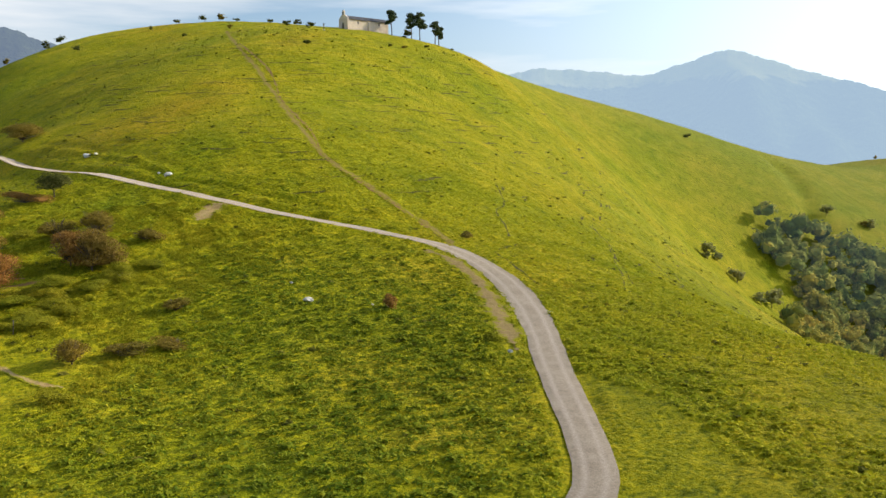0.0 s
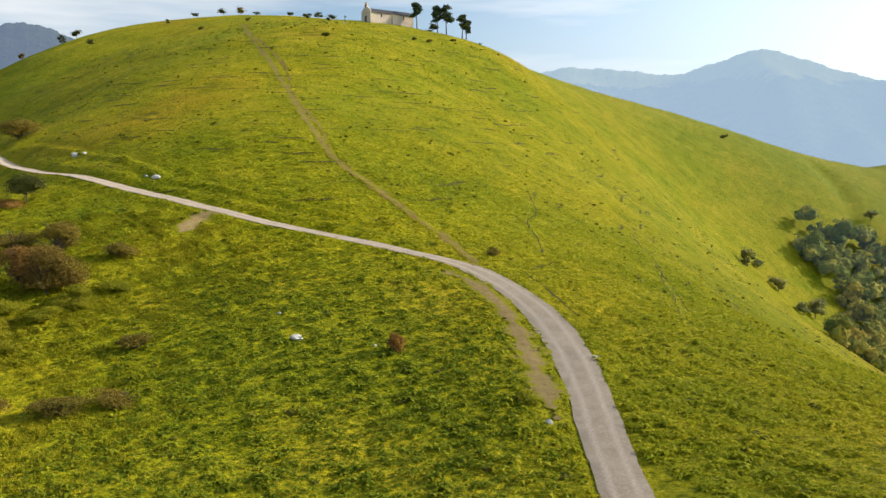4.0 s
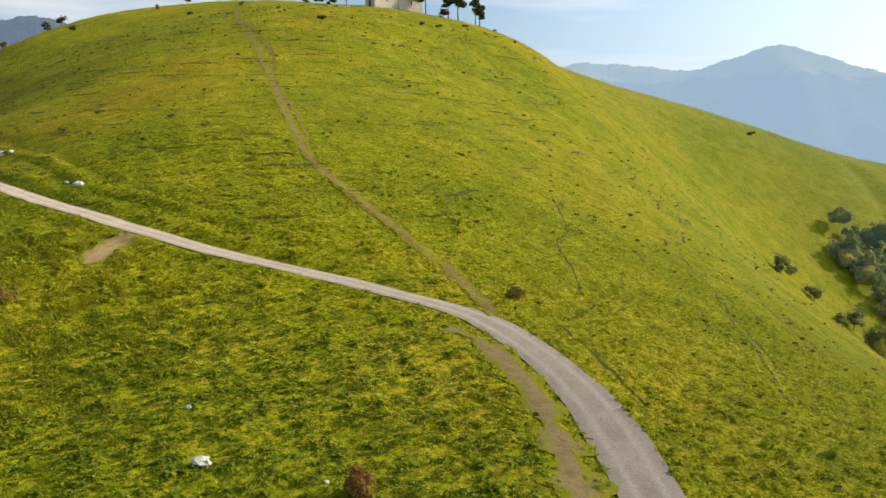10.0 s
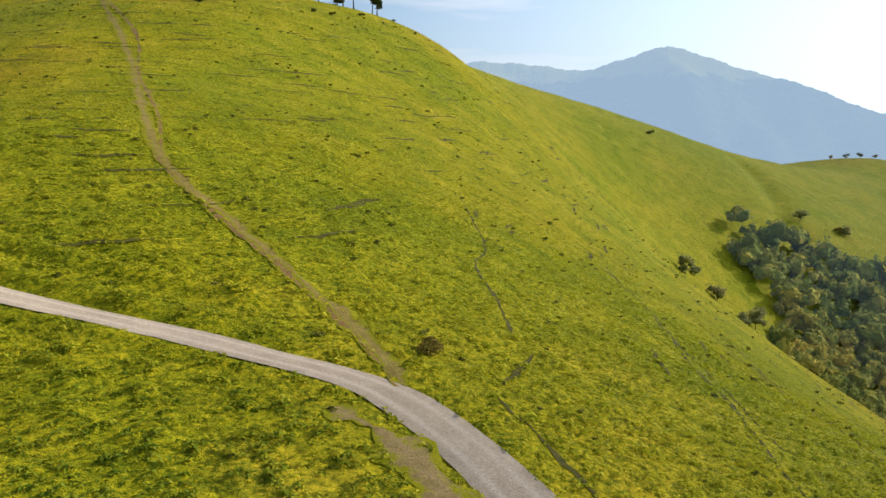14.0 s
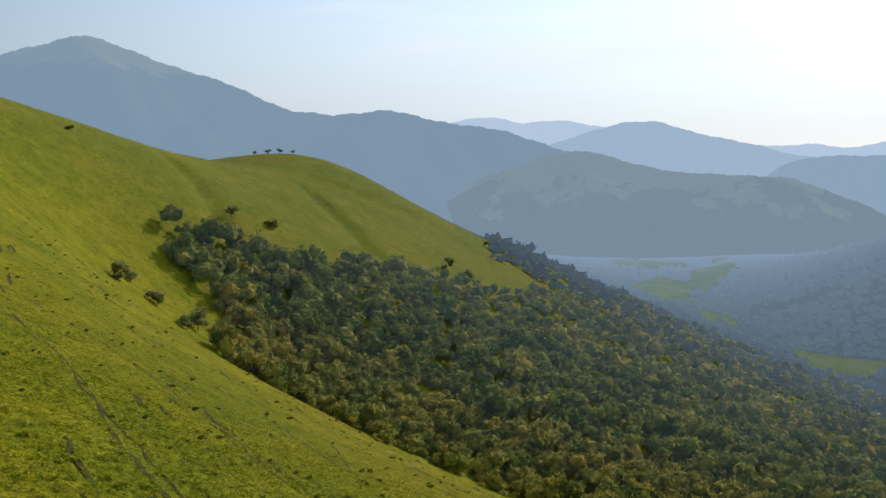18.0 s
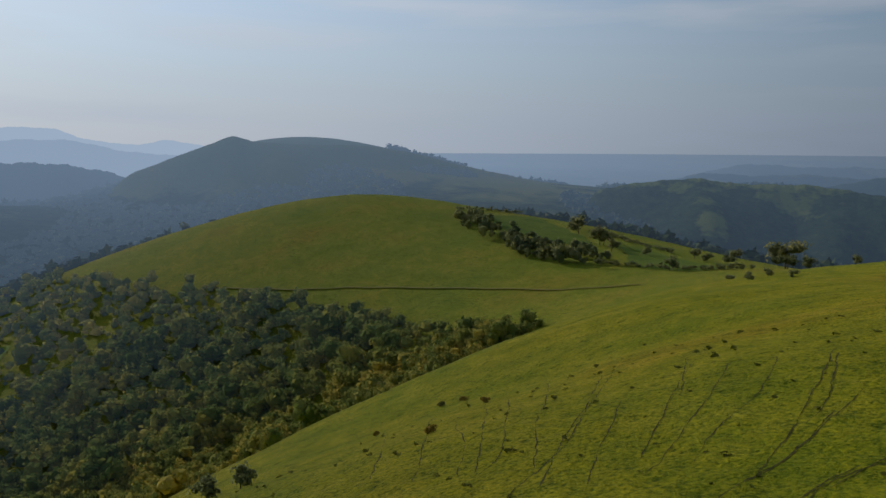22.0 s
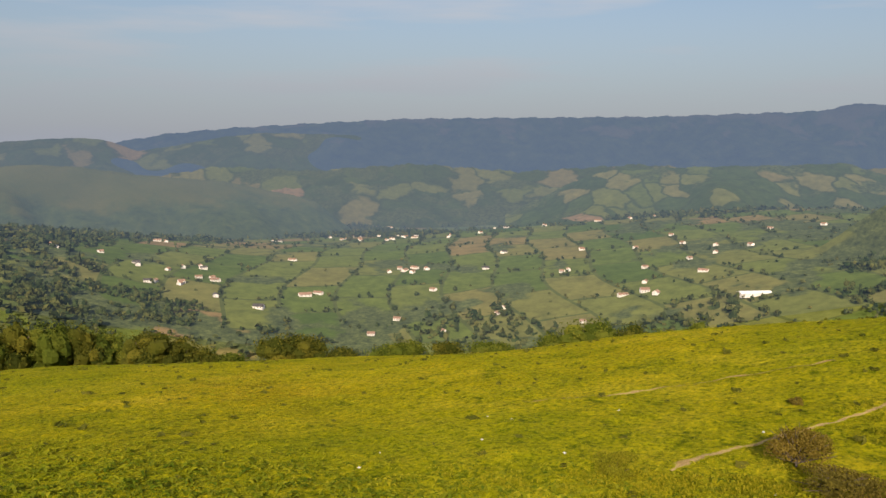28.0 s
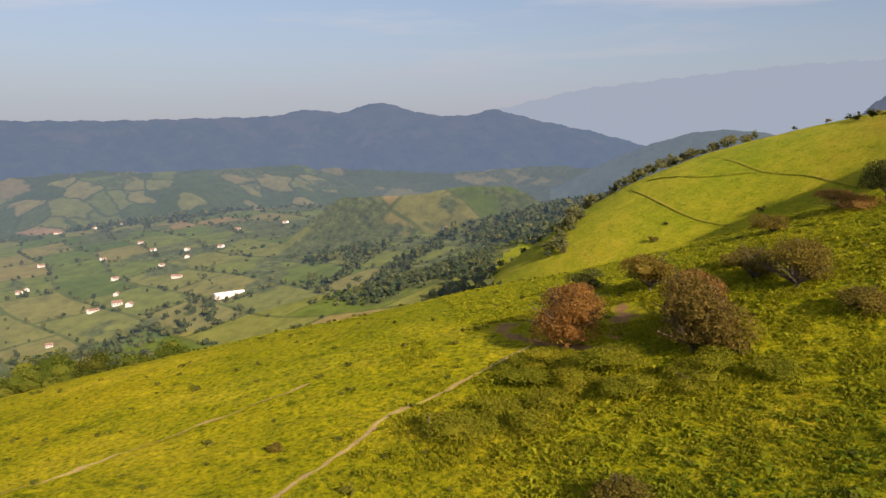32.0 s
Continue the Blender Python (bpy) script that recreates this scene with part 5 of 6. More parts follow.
def scatter_tufts():
    rng = np.random.default_rng(11)
    n = 600000
    rad = 175 * rng.uniform(0, 1, n) ** 0.66
    a = rng.uniform(0, 2 * math.pi, n)
    x, y = 8 + rad * np.cos(a), 72 + rad * np.sin(a)
    clump = np.sin(2.3 * x + 1.9 * np.sin(0.9 * y)) * np.sin(2.1 * y + 1.6 * np.sin(1.1 * x)) + 0.6 * np.sin(1.1 * x - 0.7 * y) * np.sin(1.3 * y + 0.4 * x)
    clump = clump + 0.5 * np.sin(5.1 * x + 2.0 * np.sin(1.7 * y)) * np.sin(4.7 * y + 1.5 * np.sin(2.3 * x))
    keep = clump > rng.uniform(-1.9, 1.2, n)
    x, y, clump, rad = x[keep], y[keep], clump[keep], rad[keep]
    ok = off_the_tracks(x, y)
    x, y, clump, rad = x[ok], y[ok], clump[ok], rad[ok]
    # shorter turf on the open west shoulder and on the grazed east slope, thinning out with distance
    short = np.where(y < 82 - 0.25 * (x + 30), 1 - 0.62 * np.clip((-25 - x) / 10, 0, 1), 1.0) * np.clip(1.12 - 0.010 * (x - 20), 0.55, 1.0) * np.clip((182 - rad) / 95, 0.12, 1.0)
    grazed = np.clip((x - np.interp(y, (-50, -4, 26, 60), (58, 39.8, 29.6, 18))) / 3.0, 0, 1) * np.clip((78 - y) / 30, 0, 1)
    short = short * (1 - 0.52 * grazed)
    size = rng.uniform(0.12, 0.30, len(x)) * short * (1 + 0.3 * clump)
    mound = np.sin(6.1 * x + 1.4 * np.sin(2.7 * y)) * np.sin(5.3 * y + 1.7 * np.sin(3.1 * x)) + 0.6 * np.sin(3.3 * x + 2.1 * np.sin(1.3 * y)) * np.sin(3.7 * y)
    places = np.stack([x, y, land_height(x, y) - 0.04 + 0.17 * np.clip(mound, 0, 1.2) * short], 1)
    protos = [tuft_shape(rng, 3) for _ in range(14)]
    # deeper, darker green tufts in the hollow west of the road
    green_share = np.clip((7 - x) / 7, 0, 1) * np.clip((x + 34) / 12, 0, 1) * np.clip((y - 28) / 10, 0, 1) * np.clip((114 - y) / 14, 0, 1)
    lush = rng.uniform(size=len(x)) < green_share
    for sel, material, label in ((~lush, TURF, "thick yellow-green grass tufts covering the hill"), (lush, LUSH, "deep green grass and fern tufts below the road")):
        v, f = stamped(protos, places[sel], np.stack([size * 1.35, size], 1)[sel], rng.uniform(0, 6.283, int(sel.sum())), rng)
        tagged(mesh_object("grass_tufts", v, f, material, False), label, "grass", kind="stuff")


def scatter_bracken():
    """Knee-high bracken and weeds on the rough ground west of the road."""
    rng = np.random.default_rng(12)
    n = 260000
    x, y = rng.uniform(-64, -16, n), rng.uniform(50, 122, n)
    lush = np.sin(0.9 * x + 1.5 * np.sin(0.6 * y)) * np.sin(0.8 * y + 1.2 * np.sin(0.7 * x)) + 0.6 * np.sin(2.3 * x + np.sin(y)) * np.sin(2.1 * y)
    border = 74 + 0.35 * (-34 - x) + 3 * np.sin(x / 3.0)
    share = np.clip((-16 - x) / 14, 0, 1) * np.clip((y - 50) / 16, 0, 1) * np.where(x < -30, np.clip((y - border) / 8, 0, 1), 1.0)
    ok = (rng.uniform(-0.6, 1.5, n) < lush) & (rng.uniform(size=n) < share)
    x, y, lush = x[ok], y[ok], lush[ok]
    ok = off_the_tracks(x, y) & (away_from(x, y, ROAD_CHAIN)[0] > 4.0)
    x, y, lush = x[ok], y[ok], lush[ok]
    size = rng.uniform(0.10, 0.21, len(x)) * (1 + 0.3 * lush)
    protos = [frond_shape(rng, 5) for _ in range(7)]
    v, f = stamped(protos, np.stack([x, y, land_height(x, y) - 0.03], 1), np.stack([size, size * 1.5], 1), rng.uniform(0, 6.283, len(x)), rng)
    tagged(mesh_object("bracken", v, f, FERN, False), "olive-green bracken and weeds on rough ground", "bracken", kind="stuff")


def frond_shape(rng, blades):
    verts, faces = [], []
    for b in range(blades):
        a, lean = 6.283 * (b + rng.uniform(-0.4, 0.4)) / blades, rng.uniform(0.3, 0.9)
        h, w = rng.uniform(0.5, 1.0), rng.uniform(0.14, 0.26)
        d, s = np.array([math.cos(a), math.sin(a), 0]), np.array([-math.sin(a), math.cos(a), 0])
        mid, tip = d * lean * 0.6 + np.array([0, 0, h * 0.85]), d * lean * 1.1 + np.array([0, 0, h * 0.8])
        verts += [np.array([0, 0, 0.05]), mid - s * w, tip, mid + s * w]
        faces.append([4 * b + i for i in range(4)])
    return np.array(verts), np.array(faces)


scatter_tufts()
scatter_bracken()


def terracettes():
    """Short strips, dark for the shade of trodden steps, that run level across the steep south face."""
    rng = np.random.default_rng(13)
    pieces = []
    for k in range(330):
        x, y = rng.uniform(-150, 20), rng.uniform(128, 330)
        if rng.uniform() < 0.3:
            x, y = rng.uniform(10, 110), rng.uniform(110, 330)
        way, line = rng.choice((-1, 1)), []
        for step in range(rng.integers(5, 17)):
            gx = float(ground_height(x + 1, y) - ground_height(x - 1, y))
            gy = float(ground_height(x, y + 1) - ground_height(x, y - 1))
            g = math.hypot(gx, gy) + 1e-6
            line.append((x, y))
            x, y = x - way * gy / g * 0.8 + rng.normal(0, 0.12), y + way * gx / g * 0.8 + rng.normal(0, 0.12)
        line = np.array(line)
        d = np.gradient(line, axis=0)
        d /= np.linalg.norm(d, axis=1, keepdims=True) + 1e-9
        side = np.stack([d[:, 1], -d[:, 0]], 1) * (rng.uniform(0.12, 0.34) * np.sin(np.linspace(0.25, 2.9, len(line))))[:, None]
        xy = np.concatenate([line - side, line + side])
        n = len(line)
        q = np.arange(n - 1)
        pieces.append((np.column_stack([xy, land_height(xy[:, 0], xy[:, 1]) + 0.09]), np.stack([q, q + 1, q + 1 + n, q + n], 1)))
    v, f = merged(pieces)
    tagged(mesh_object("sheep_terraces", v, f, SHADED_EARTH), "dark shaded sheep steps trodden across the grassy slope", "tracks", kind="stuff")


def tussocks():
    rng = np.random.default_rng(17)
    n = 2600
    x, y = rng.uniform(-140, 125, n), rng.uniform(-30, 330, n)
    ok = away_from(x, y, ROAD_CHAIN)[0] > 2.5
    ok &= ~inside(x, y, MOWN)
    x, y = x[ok], y[ok]
    size = rng.uniform(0.16, 0.42, len(x)) * rng.uniform(0.7, 1.3, len(x))
    protos = [leaf_cloud(rng, 7, (1, 1, 0.7), 0.5, 1, ball=BLOCK, core=0.7) for _ in range(5)]
    v, f = stamped(protos, np.stack([x, y, land_height(x, y) + 0.1], 1), np.stack([size * 1.5, size], 1), rng.uniform(0, 6.283, len(x)), rng)
    tagged(mesh_object("tussocks", v, f, TUSSOCK, False), "small dark tussocks dotted over the pasture", "grass", kind="stuff")


def bracken_clumps():
    rng = np.random.default_rng(19)
    n = 5200
    x, y = rng.uniform(-215, 55, n), rng.uniform(-372, -186, n)
    patchy = np.sin(x / 17 + 1.6 * np.sin(y / 23)) * np.sin(y / 13 + 1.3 * np.sin(x / 29))
    ok = inside(x, y, BRACKEN_HILL) & (patchy > rng.uniform(-0.5, 0.9, n))
    x, y = x[ok], y[ok]
    size = rng.uniform(0.35, 1.0, len(x))
    protos = [leaf_cloud(rng, 9, (1, 1, 0.6), 0.5, 1, ball=BLOCK, core=0.6) for _ in range(5)]
    v, f = stamped(protos, np.stack([x, y, land_height(x, y) + 0.35], 1), np.stack([size * 1.7, size * 0.8], 1), rng.uniform(0, 6.283, len(x)), rng)
    tagged(mesh_object("bracken_clumps", v, f, HAWTHORN, False), "brownish bracken clumps scattered over a hill", "bracken", kind="stuff")


terracettes()
tussocks()
bracken_clumps()


# ---- woods ----
FOREST = [(201, 538), (245, 557), (283, 552), (352, 574), (453, 620), (486, 599), (612, 640), (747, 666), (838, 711), (1000, 640), (1026, 494),
          (887, 370), (690, 275), (560, 215), (500, 160), (560, 125), (640, 150), (720, 165), (836, 132), (925, 72), (1000, 20), (861, -63),
          (741, -78), (670, -114), (609, -144), (545, -152), (461, -183), (417, -178), (345, -200), (315, -60), (335, 60), (320, 190),
          (262, 318), (170, 412), (203, 475), (186, 493)]
WEST_WOODS = [[(-1055, 202), (-1186, 243), (-1197, 311), (-1099, 338), (-1142, 381), (-996, 385), (-1014, 429), (-880, 400), (-700, 330), (-640, 285), (-862, 300), (-821, 269), (-894, 224)],
              [(-981, 414), (-1287, 535), (-1500, 690), (-1262, 664), (-1009, 537), (-780, 430)],
              [(-738, -721), (-819, -701), (-909, -639), (-921, -565), (-827, -521), (-746, -588), (-698, -631), (-693, -683)],
              [(-665, -1200), (-760, -1150), (-656, -923), (-705, -855), (-746, -761), (-645, -777), (-577, -859), (-533, -1000)]]
HILL_COPSE = [(622, -332), (640, -378), (548, -330), (500, -352), (430, -326), (412, -300), (471, -290), (545, -310)]


def crown_shape(rng, leaves, lobes=5, size=0.26, ball=BLOCK):
    v, f = leaf_cloud(rng, leaves, (1, 1, 0.86), size, lobes, ball=ball, core=0.9 if ball is BLOCK else 0.8)
    return v, f


def trees_in(rng, outline, spacing, clear=()):
    p = np.array(outline)
    lo, hi = p.min(0), p.max(0)
    gx, gy = np.meshgrid(np.arange(lo[0], hi[0], spacing), np.arange(lo[1], hi[1], spacing))
    x = gx.ravel() + rng.uniform(-0.45, 0.45, gx.size) * spacing
    y = gy.ravel() + rng.uniform(-0.45, 0.45, gx.size) * spacing
    ok = inside(x, y, outline)
    for c in clear:
        ok &= ~inside(x, y, c)
    return x[ok], y[ok]


def wood(name, x, y, radius, tall, material, label, rng, leaves=64, lobes=5, sink=0.45):
    protos = [crown_shape(rng, leaves, lobes, 0.15, cube_sphere()) for _ in range(9)]
    r = radius * (0.55 + rng.uniform(0, 1, len(x)) ** 1.6)
    h = r * tall * rng.uniform(0.85, 1.2, len(x))
    z = ground_height(x, y) + h * (1 - sink) + rng.uniform(0, 2.0, len(x)) + 2.6 * np.sin((x + 0.6 * y) / 23 + 1.4 * np.sin(y / 41)) * np.sin(y / 31)
    v, f = stamped(protos, np.stack([x, y, z], 1), np.stack([r, h], 1), rng.uniform(0, 6.283, len(x)), rng)
    tagged(mesh_object(name, v, f, material, False), label, "trees", kind="stuff")


wrng = np.random.default_rng(21)
fx, fy = trees_in(wrng, FOREST, 8.0, [o for k, (o, _) in enumerate(FARM_FIELDS[:16]) if k not in (1, 2, 5, 6, 7, 8, 9, 10, 11, 12, 13, 14)] + [[(545, 125), (575, 240), (640, 262), (720, 240), (760, 178), (720, 130), (640, 135)]])
near_wood = np.hypot(fx - CENTRE[0], fy - CENTRE[1]) < 620
thin = (near_wood | (wrng.uniform(size=len(fx)) < 0.68)) & (away_from(fx, fy, smooth_line(FOREST[:9], 8.0))[0] > 14)
fx, fy, near_wood = fx[thin], fy[thin], near_wood[thin]
front = near_wood & (np.hypot(fx - CENTRE[0], fy - CENTRE[1]) < 450)
ex, ey = trees_in(wrng, FOREST, 6.3)
edge = (np.hypot(ex - CENTRE[0], ey - CENTRE[1]) < 450) & (away_from(ex, ey, smooth_line(FOREST[:9], 8.0))[0] > 8)
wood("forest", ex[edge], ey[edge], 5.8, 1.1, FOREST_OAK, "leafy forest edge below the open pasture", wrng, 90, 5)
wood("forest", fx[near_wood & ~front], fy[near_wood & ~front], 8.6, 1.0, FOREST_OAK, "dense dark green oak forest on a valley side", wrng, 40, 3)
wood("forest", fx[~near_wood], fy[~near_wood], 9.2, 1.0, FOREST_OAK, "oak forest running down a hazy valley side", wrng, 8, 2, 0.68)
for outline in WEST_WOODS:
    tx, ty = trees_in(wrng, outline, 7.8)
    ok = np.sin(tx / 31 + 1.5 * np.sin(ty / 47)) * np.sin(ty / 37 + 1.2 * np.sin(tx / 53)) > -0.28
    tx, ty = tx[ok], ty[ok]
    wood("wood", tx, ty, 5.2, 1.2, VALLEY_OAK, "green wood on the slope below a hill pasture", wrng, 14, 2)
cx, cy = trees_in(wrng, HILL_COPSE, 10.0, [o for o, _ in FARM_FIELDS[14:18]])
wood("copse", cx, cy, 5.5, 1.2, OAK, "dark copse between two hill pastures", wrng, 30)


def hedges_and_copses():
    """Hedgerow trees along the valley's field edges, and small woods."""
    rng = np.random.default_rng(31)
    n = 100000
    r = np.sqrt(rng.uniform(560**2, 2900**2, n))
    az = np.radians(rng.uniform(199, 325, n))
    far_side = (r > 950) | ((az > radians(204)) & (az < radians(296)))
    r, az = r[far_side], az[far_side]
    n = len(r)
    x, y = CENTRE[0] + r * np.sin(az), CENTRE[1] + r * np.cos(az)
    u, v = field_coords(x, y)
    row = np.floor(v / FIELD_H)
    du = np.abs((u + np.where(row % 2 == 0, 0.5, 0.0) * FIELD_W) % FIELD_W)
    near_edge = (np.minimum(du, FIELD_W - du) < 4.2) | (np.minimum(v % FIELD_H, FIELD_H - v % FIELD_H) < 4.2)
    woods = np.sin(x / 190 + 1.3 * np.sin(y / 260)) + np.sin(y / 150 + 1.1 * np.sin(x / 230) + 2) + 0.5 * np.sin(x / 61) * np.sin(y / 53)
    thick = np.where(az < radians(240), 0.25, 0.82)
    broken = np.sin(x / 37 + 1.9 * np.sin(y / 71)) * np.sin(y / 43 + 1.4 * np.sin(x / 59))
    dens = np.where(woods > thick, np.where(az < radians(199), 0.06, 0.5), np.where(near_edge & (broken > -0.45), 0.9, 0.010))
    ok = rng.uniform(size=n) < dens
    x, y, wd = x[ok], y[ok], woods[ok] > thick[ok]
    rad = np.where(wd, 6.5, 4.2) * rng.uniform(0.6, 1.4, len(x))
    z = ground_height(x, y) + rad * 0.55
    protos = [crown_shape(rng, 3, 1, 0.5) for _ in range(8)]
    rad = rad * np.clip(r[ok] / 1700, 1.0, 1.7)
    vv, ff = stamped(protos, np.stack([x, y, z], 1), np.stack([rad * 1.25, rad * 1.15], 1), rng.uniform(0, 6.283, len(x)), rng)
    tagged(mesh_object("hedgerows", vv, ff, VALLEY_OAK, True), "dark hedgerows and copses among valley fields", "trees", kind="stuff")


hedges_and_copses()


def far_oakwood():
    """Crowns of the oakwood that clothes the hills beyond the valley."""
    rng = np.random.default_rng(41)
    n = 34000
    r = np.sqrt(rng.uniform(880**2, 2250**2, n))
    az = np.radians(rng.uniform(44, 153, n))
    x, y = CENTRE[0] + r * np.sin(az), CENTRE[1] + r * np.cos(az)
    z = ground_height(x, y)
    edge_line = -75 + 55 * np.sin(x / 140 + y / 210) + 30 * np.sin(y / 57)
    ok = (z < edge_line) & (np.sin(x / 83 + 1.7 * np.sin(y / 120)) * np.sin(y / 97) > -0.86)
    for o, _ in FARM_FIELDS[:16]:
        ok &= ~inside(x, y, o)
    x, y, z, r = x[ok], y[ok], z[ok], r[ok]
    rad = 6.6 * rng.uniform(0.65, 1.4, len(x))
    protos = [crown_shape(rng, 3, 1, 0.6) for _ in range(6)]
    vv, ff = stamped(protos, np.stack([x, y, z + rad * 0.4], 1), np.stack([rad * 1.5, rad * 1.3], 1), rng.uniform(0, 6.283, len(x)), rng)
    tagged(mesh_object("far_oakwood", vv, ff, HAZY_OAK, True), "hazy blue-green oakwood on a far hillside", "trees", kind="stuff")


far_oakwood()


# ---- single trees and bushes ----
def broad_tree(name, x, y, height, width, leaves, label, category, group, rng, bare=0.22, count=420, lobes=9, leaf=0.17, limbs=4, sink=0.1, core=0.6, twigs=0):
    z = float(land_height(np.array([x]), np.array([y]))[0]) - sink
    ob = thing(name, x, y, z, label, category, group, rng.uniform(0, 360))
    trunk_r = max(0.05, 0.028 * height)
    lean = rng.uniform(-0.08, 0.08, 2) * height
    array_part("trunk", *stem_arrays([(0, 0, -0.2), (lean[0] * 0.3, lean[1] * 0.3, height * 0.3), (lean[0], lean[1], height * 0.72)], trunk_r, 0.4), BARK, ob, smooth=True)
    for k in range(limbs):
        a, s = 6.283 * (k + rng.uniform(-0.3, 0.3)) / limbs, rng.uniform(0.2, 0.42)
        o = np.array([lean[0] * s, lean[1] * s, height * s])
        tip = o + np.array([math.cos(a) * width * 0.34, math.sin(a) * width * 0.34, height * rng.uniform(0.22, 0.4)])
        array_part("limb", *stem_arrays([o, (o + tip) / 2 + (0, 0, -0.03 * height), tip], trunk_r * 0.5, 0.35, 5), BARK, ob, smooth=True)
    crown_h = height * (1 - bare)
    v, f = leaf_cloud(rng, count, (width * 0.62, width * 0.62, crown_h * 0.60), leaf, lobes, height - crown_h * 0.52, core)
    if twigs:
        v[:, :2] *= rng.uniform(0.78, 1.28, 2)
        v[:, 2] += 0.12 * v[:, 0]
    v[:, :2] += lean * 0.7
    array_part("crown", v, f, leaves, ob)
    if twigs:
        sticks = []
        for k in range(twigs):
            a, up = rng.uniform(0, 6.283), rng.uniform(0.35, 1.0)
            reach = width * 0.6 * math.sqrt(max(0.0, 1.15 - up)) * rng.uniform(0.75, 1.1)
            tip = np.array([math.cos(a) * reach, math.sin(a) * reach, height * up * 1.04])
            sticks.append(stem_arrays([(0, 0, height * 0.12), tip * (0.55, 0.55, 0.72), tip], 0.028 + 0.004 * height, 0.3, 3))
        array_part("branchwork", *merged(sticks), BARK, ob, "thin grey-brown thorny branches")
    return ob


def pine_tree(x, y, height, rng, label):
    z = float(land_height(np.array([x]), np.array([y]))[0])
    ob = thing("pine_tree", x, y, z, label, "tree", "pines beside the chapel", rng.uniform(0, 360))
    lean = rng.uniform(-0.06, 0.06, 2) * height
    array_part("trunk", *stem_arrays([(0, 0, -0.3), (lean[0] * 0.4, lean[1] * 0.4, height * 0.4), (*lean, height * 0.9)], 0.24, 0.35), BARK, ob, smooth=True)
    pieces = []
    for k in range(6):
        h = height * (0.48 + 0.09 * k)
        a = rng.uniform(0, 6.283)
        reach = height * rng.uniform(0.10, 0.22) * (1.15 - 0.12 * k)
        c = np.array([lean[0] * h / height + math.cos(a) * reach, lean[1] * h / height + math.sin(a) * reach, h + 0.05 * height])
        array_part("limb", *stem_arrays([(lean[0] * h / height, lean[1] * h / height, h - 0.5), c], 0.09, 0.4, 5), BARK, ob, smooth=True)
        v, f = leaf_cloud(rng, 150, (height * 0.24, height * 0.24, height * 0.14), 0.36, 5)
        pieces.append((v + c, f))
    array_part("crown", *merged(pieces), PINE, ob)
    return ob


brng = np.random.default_rng(51)
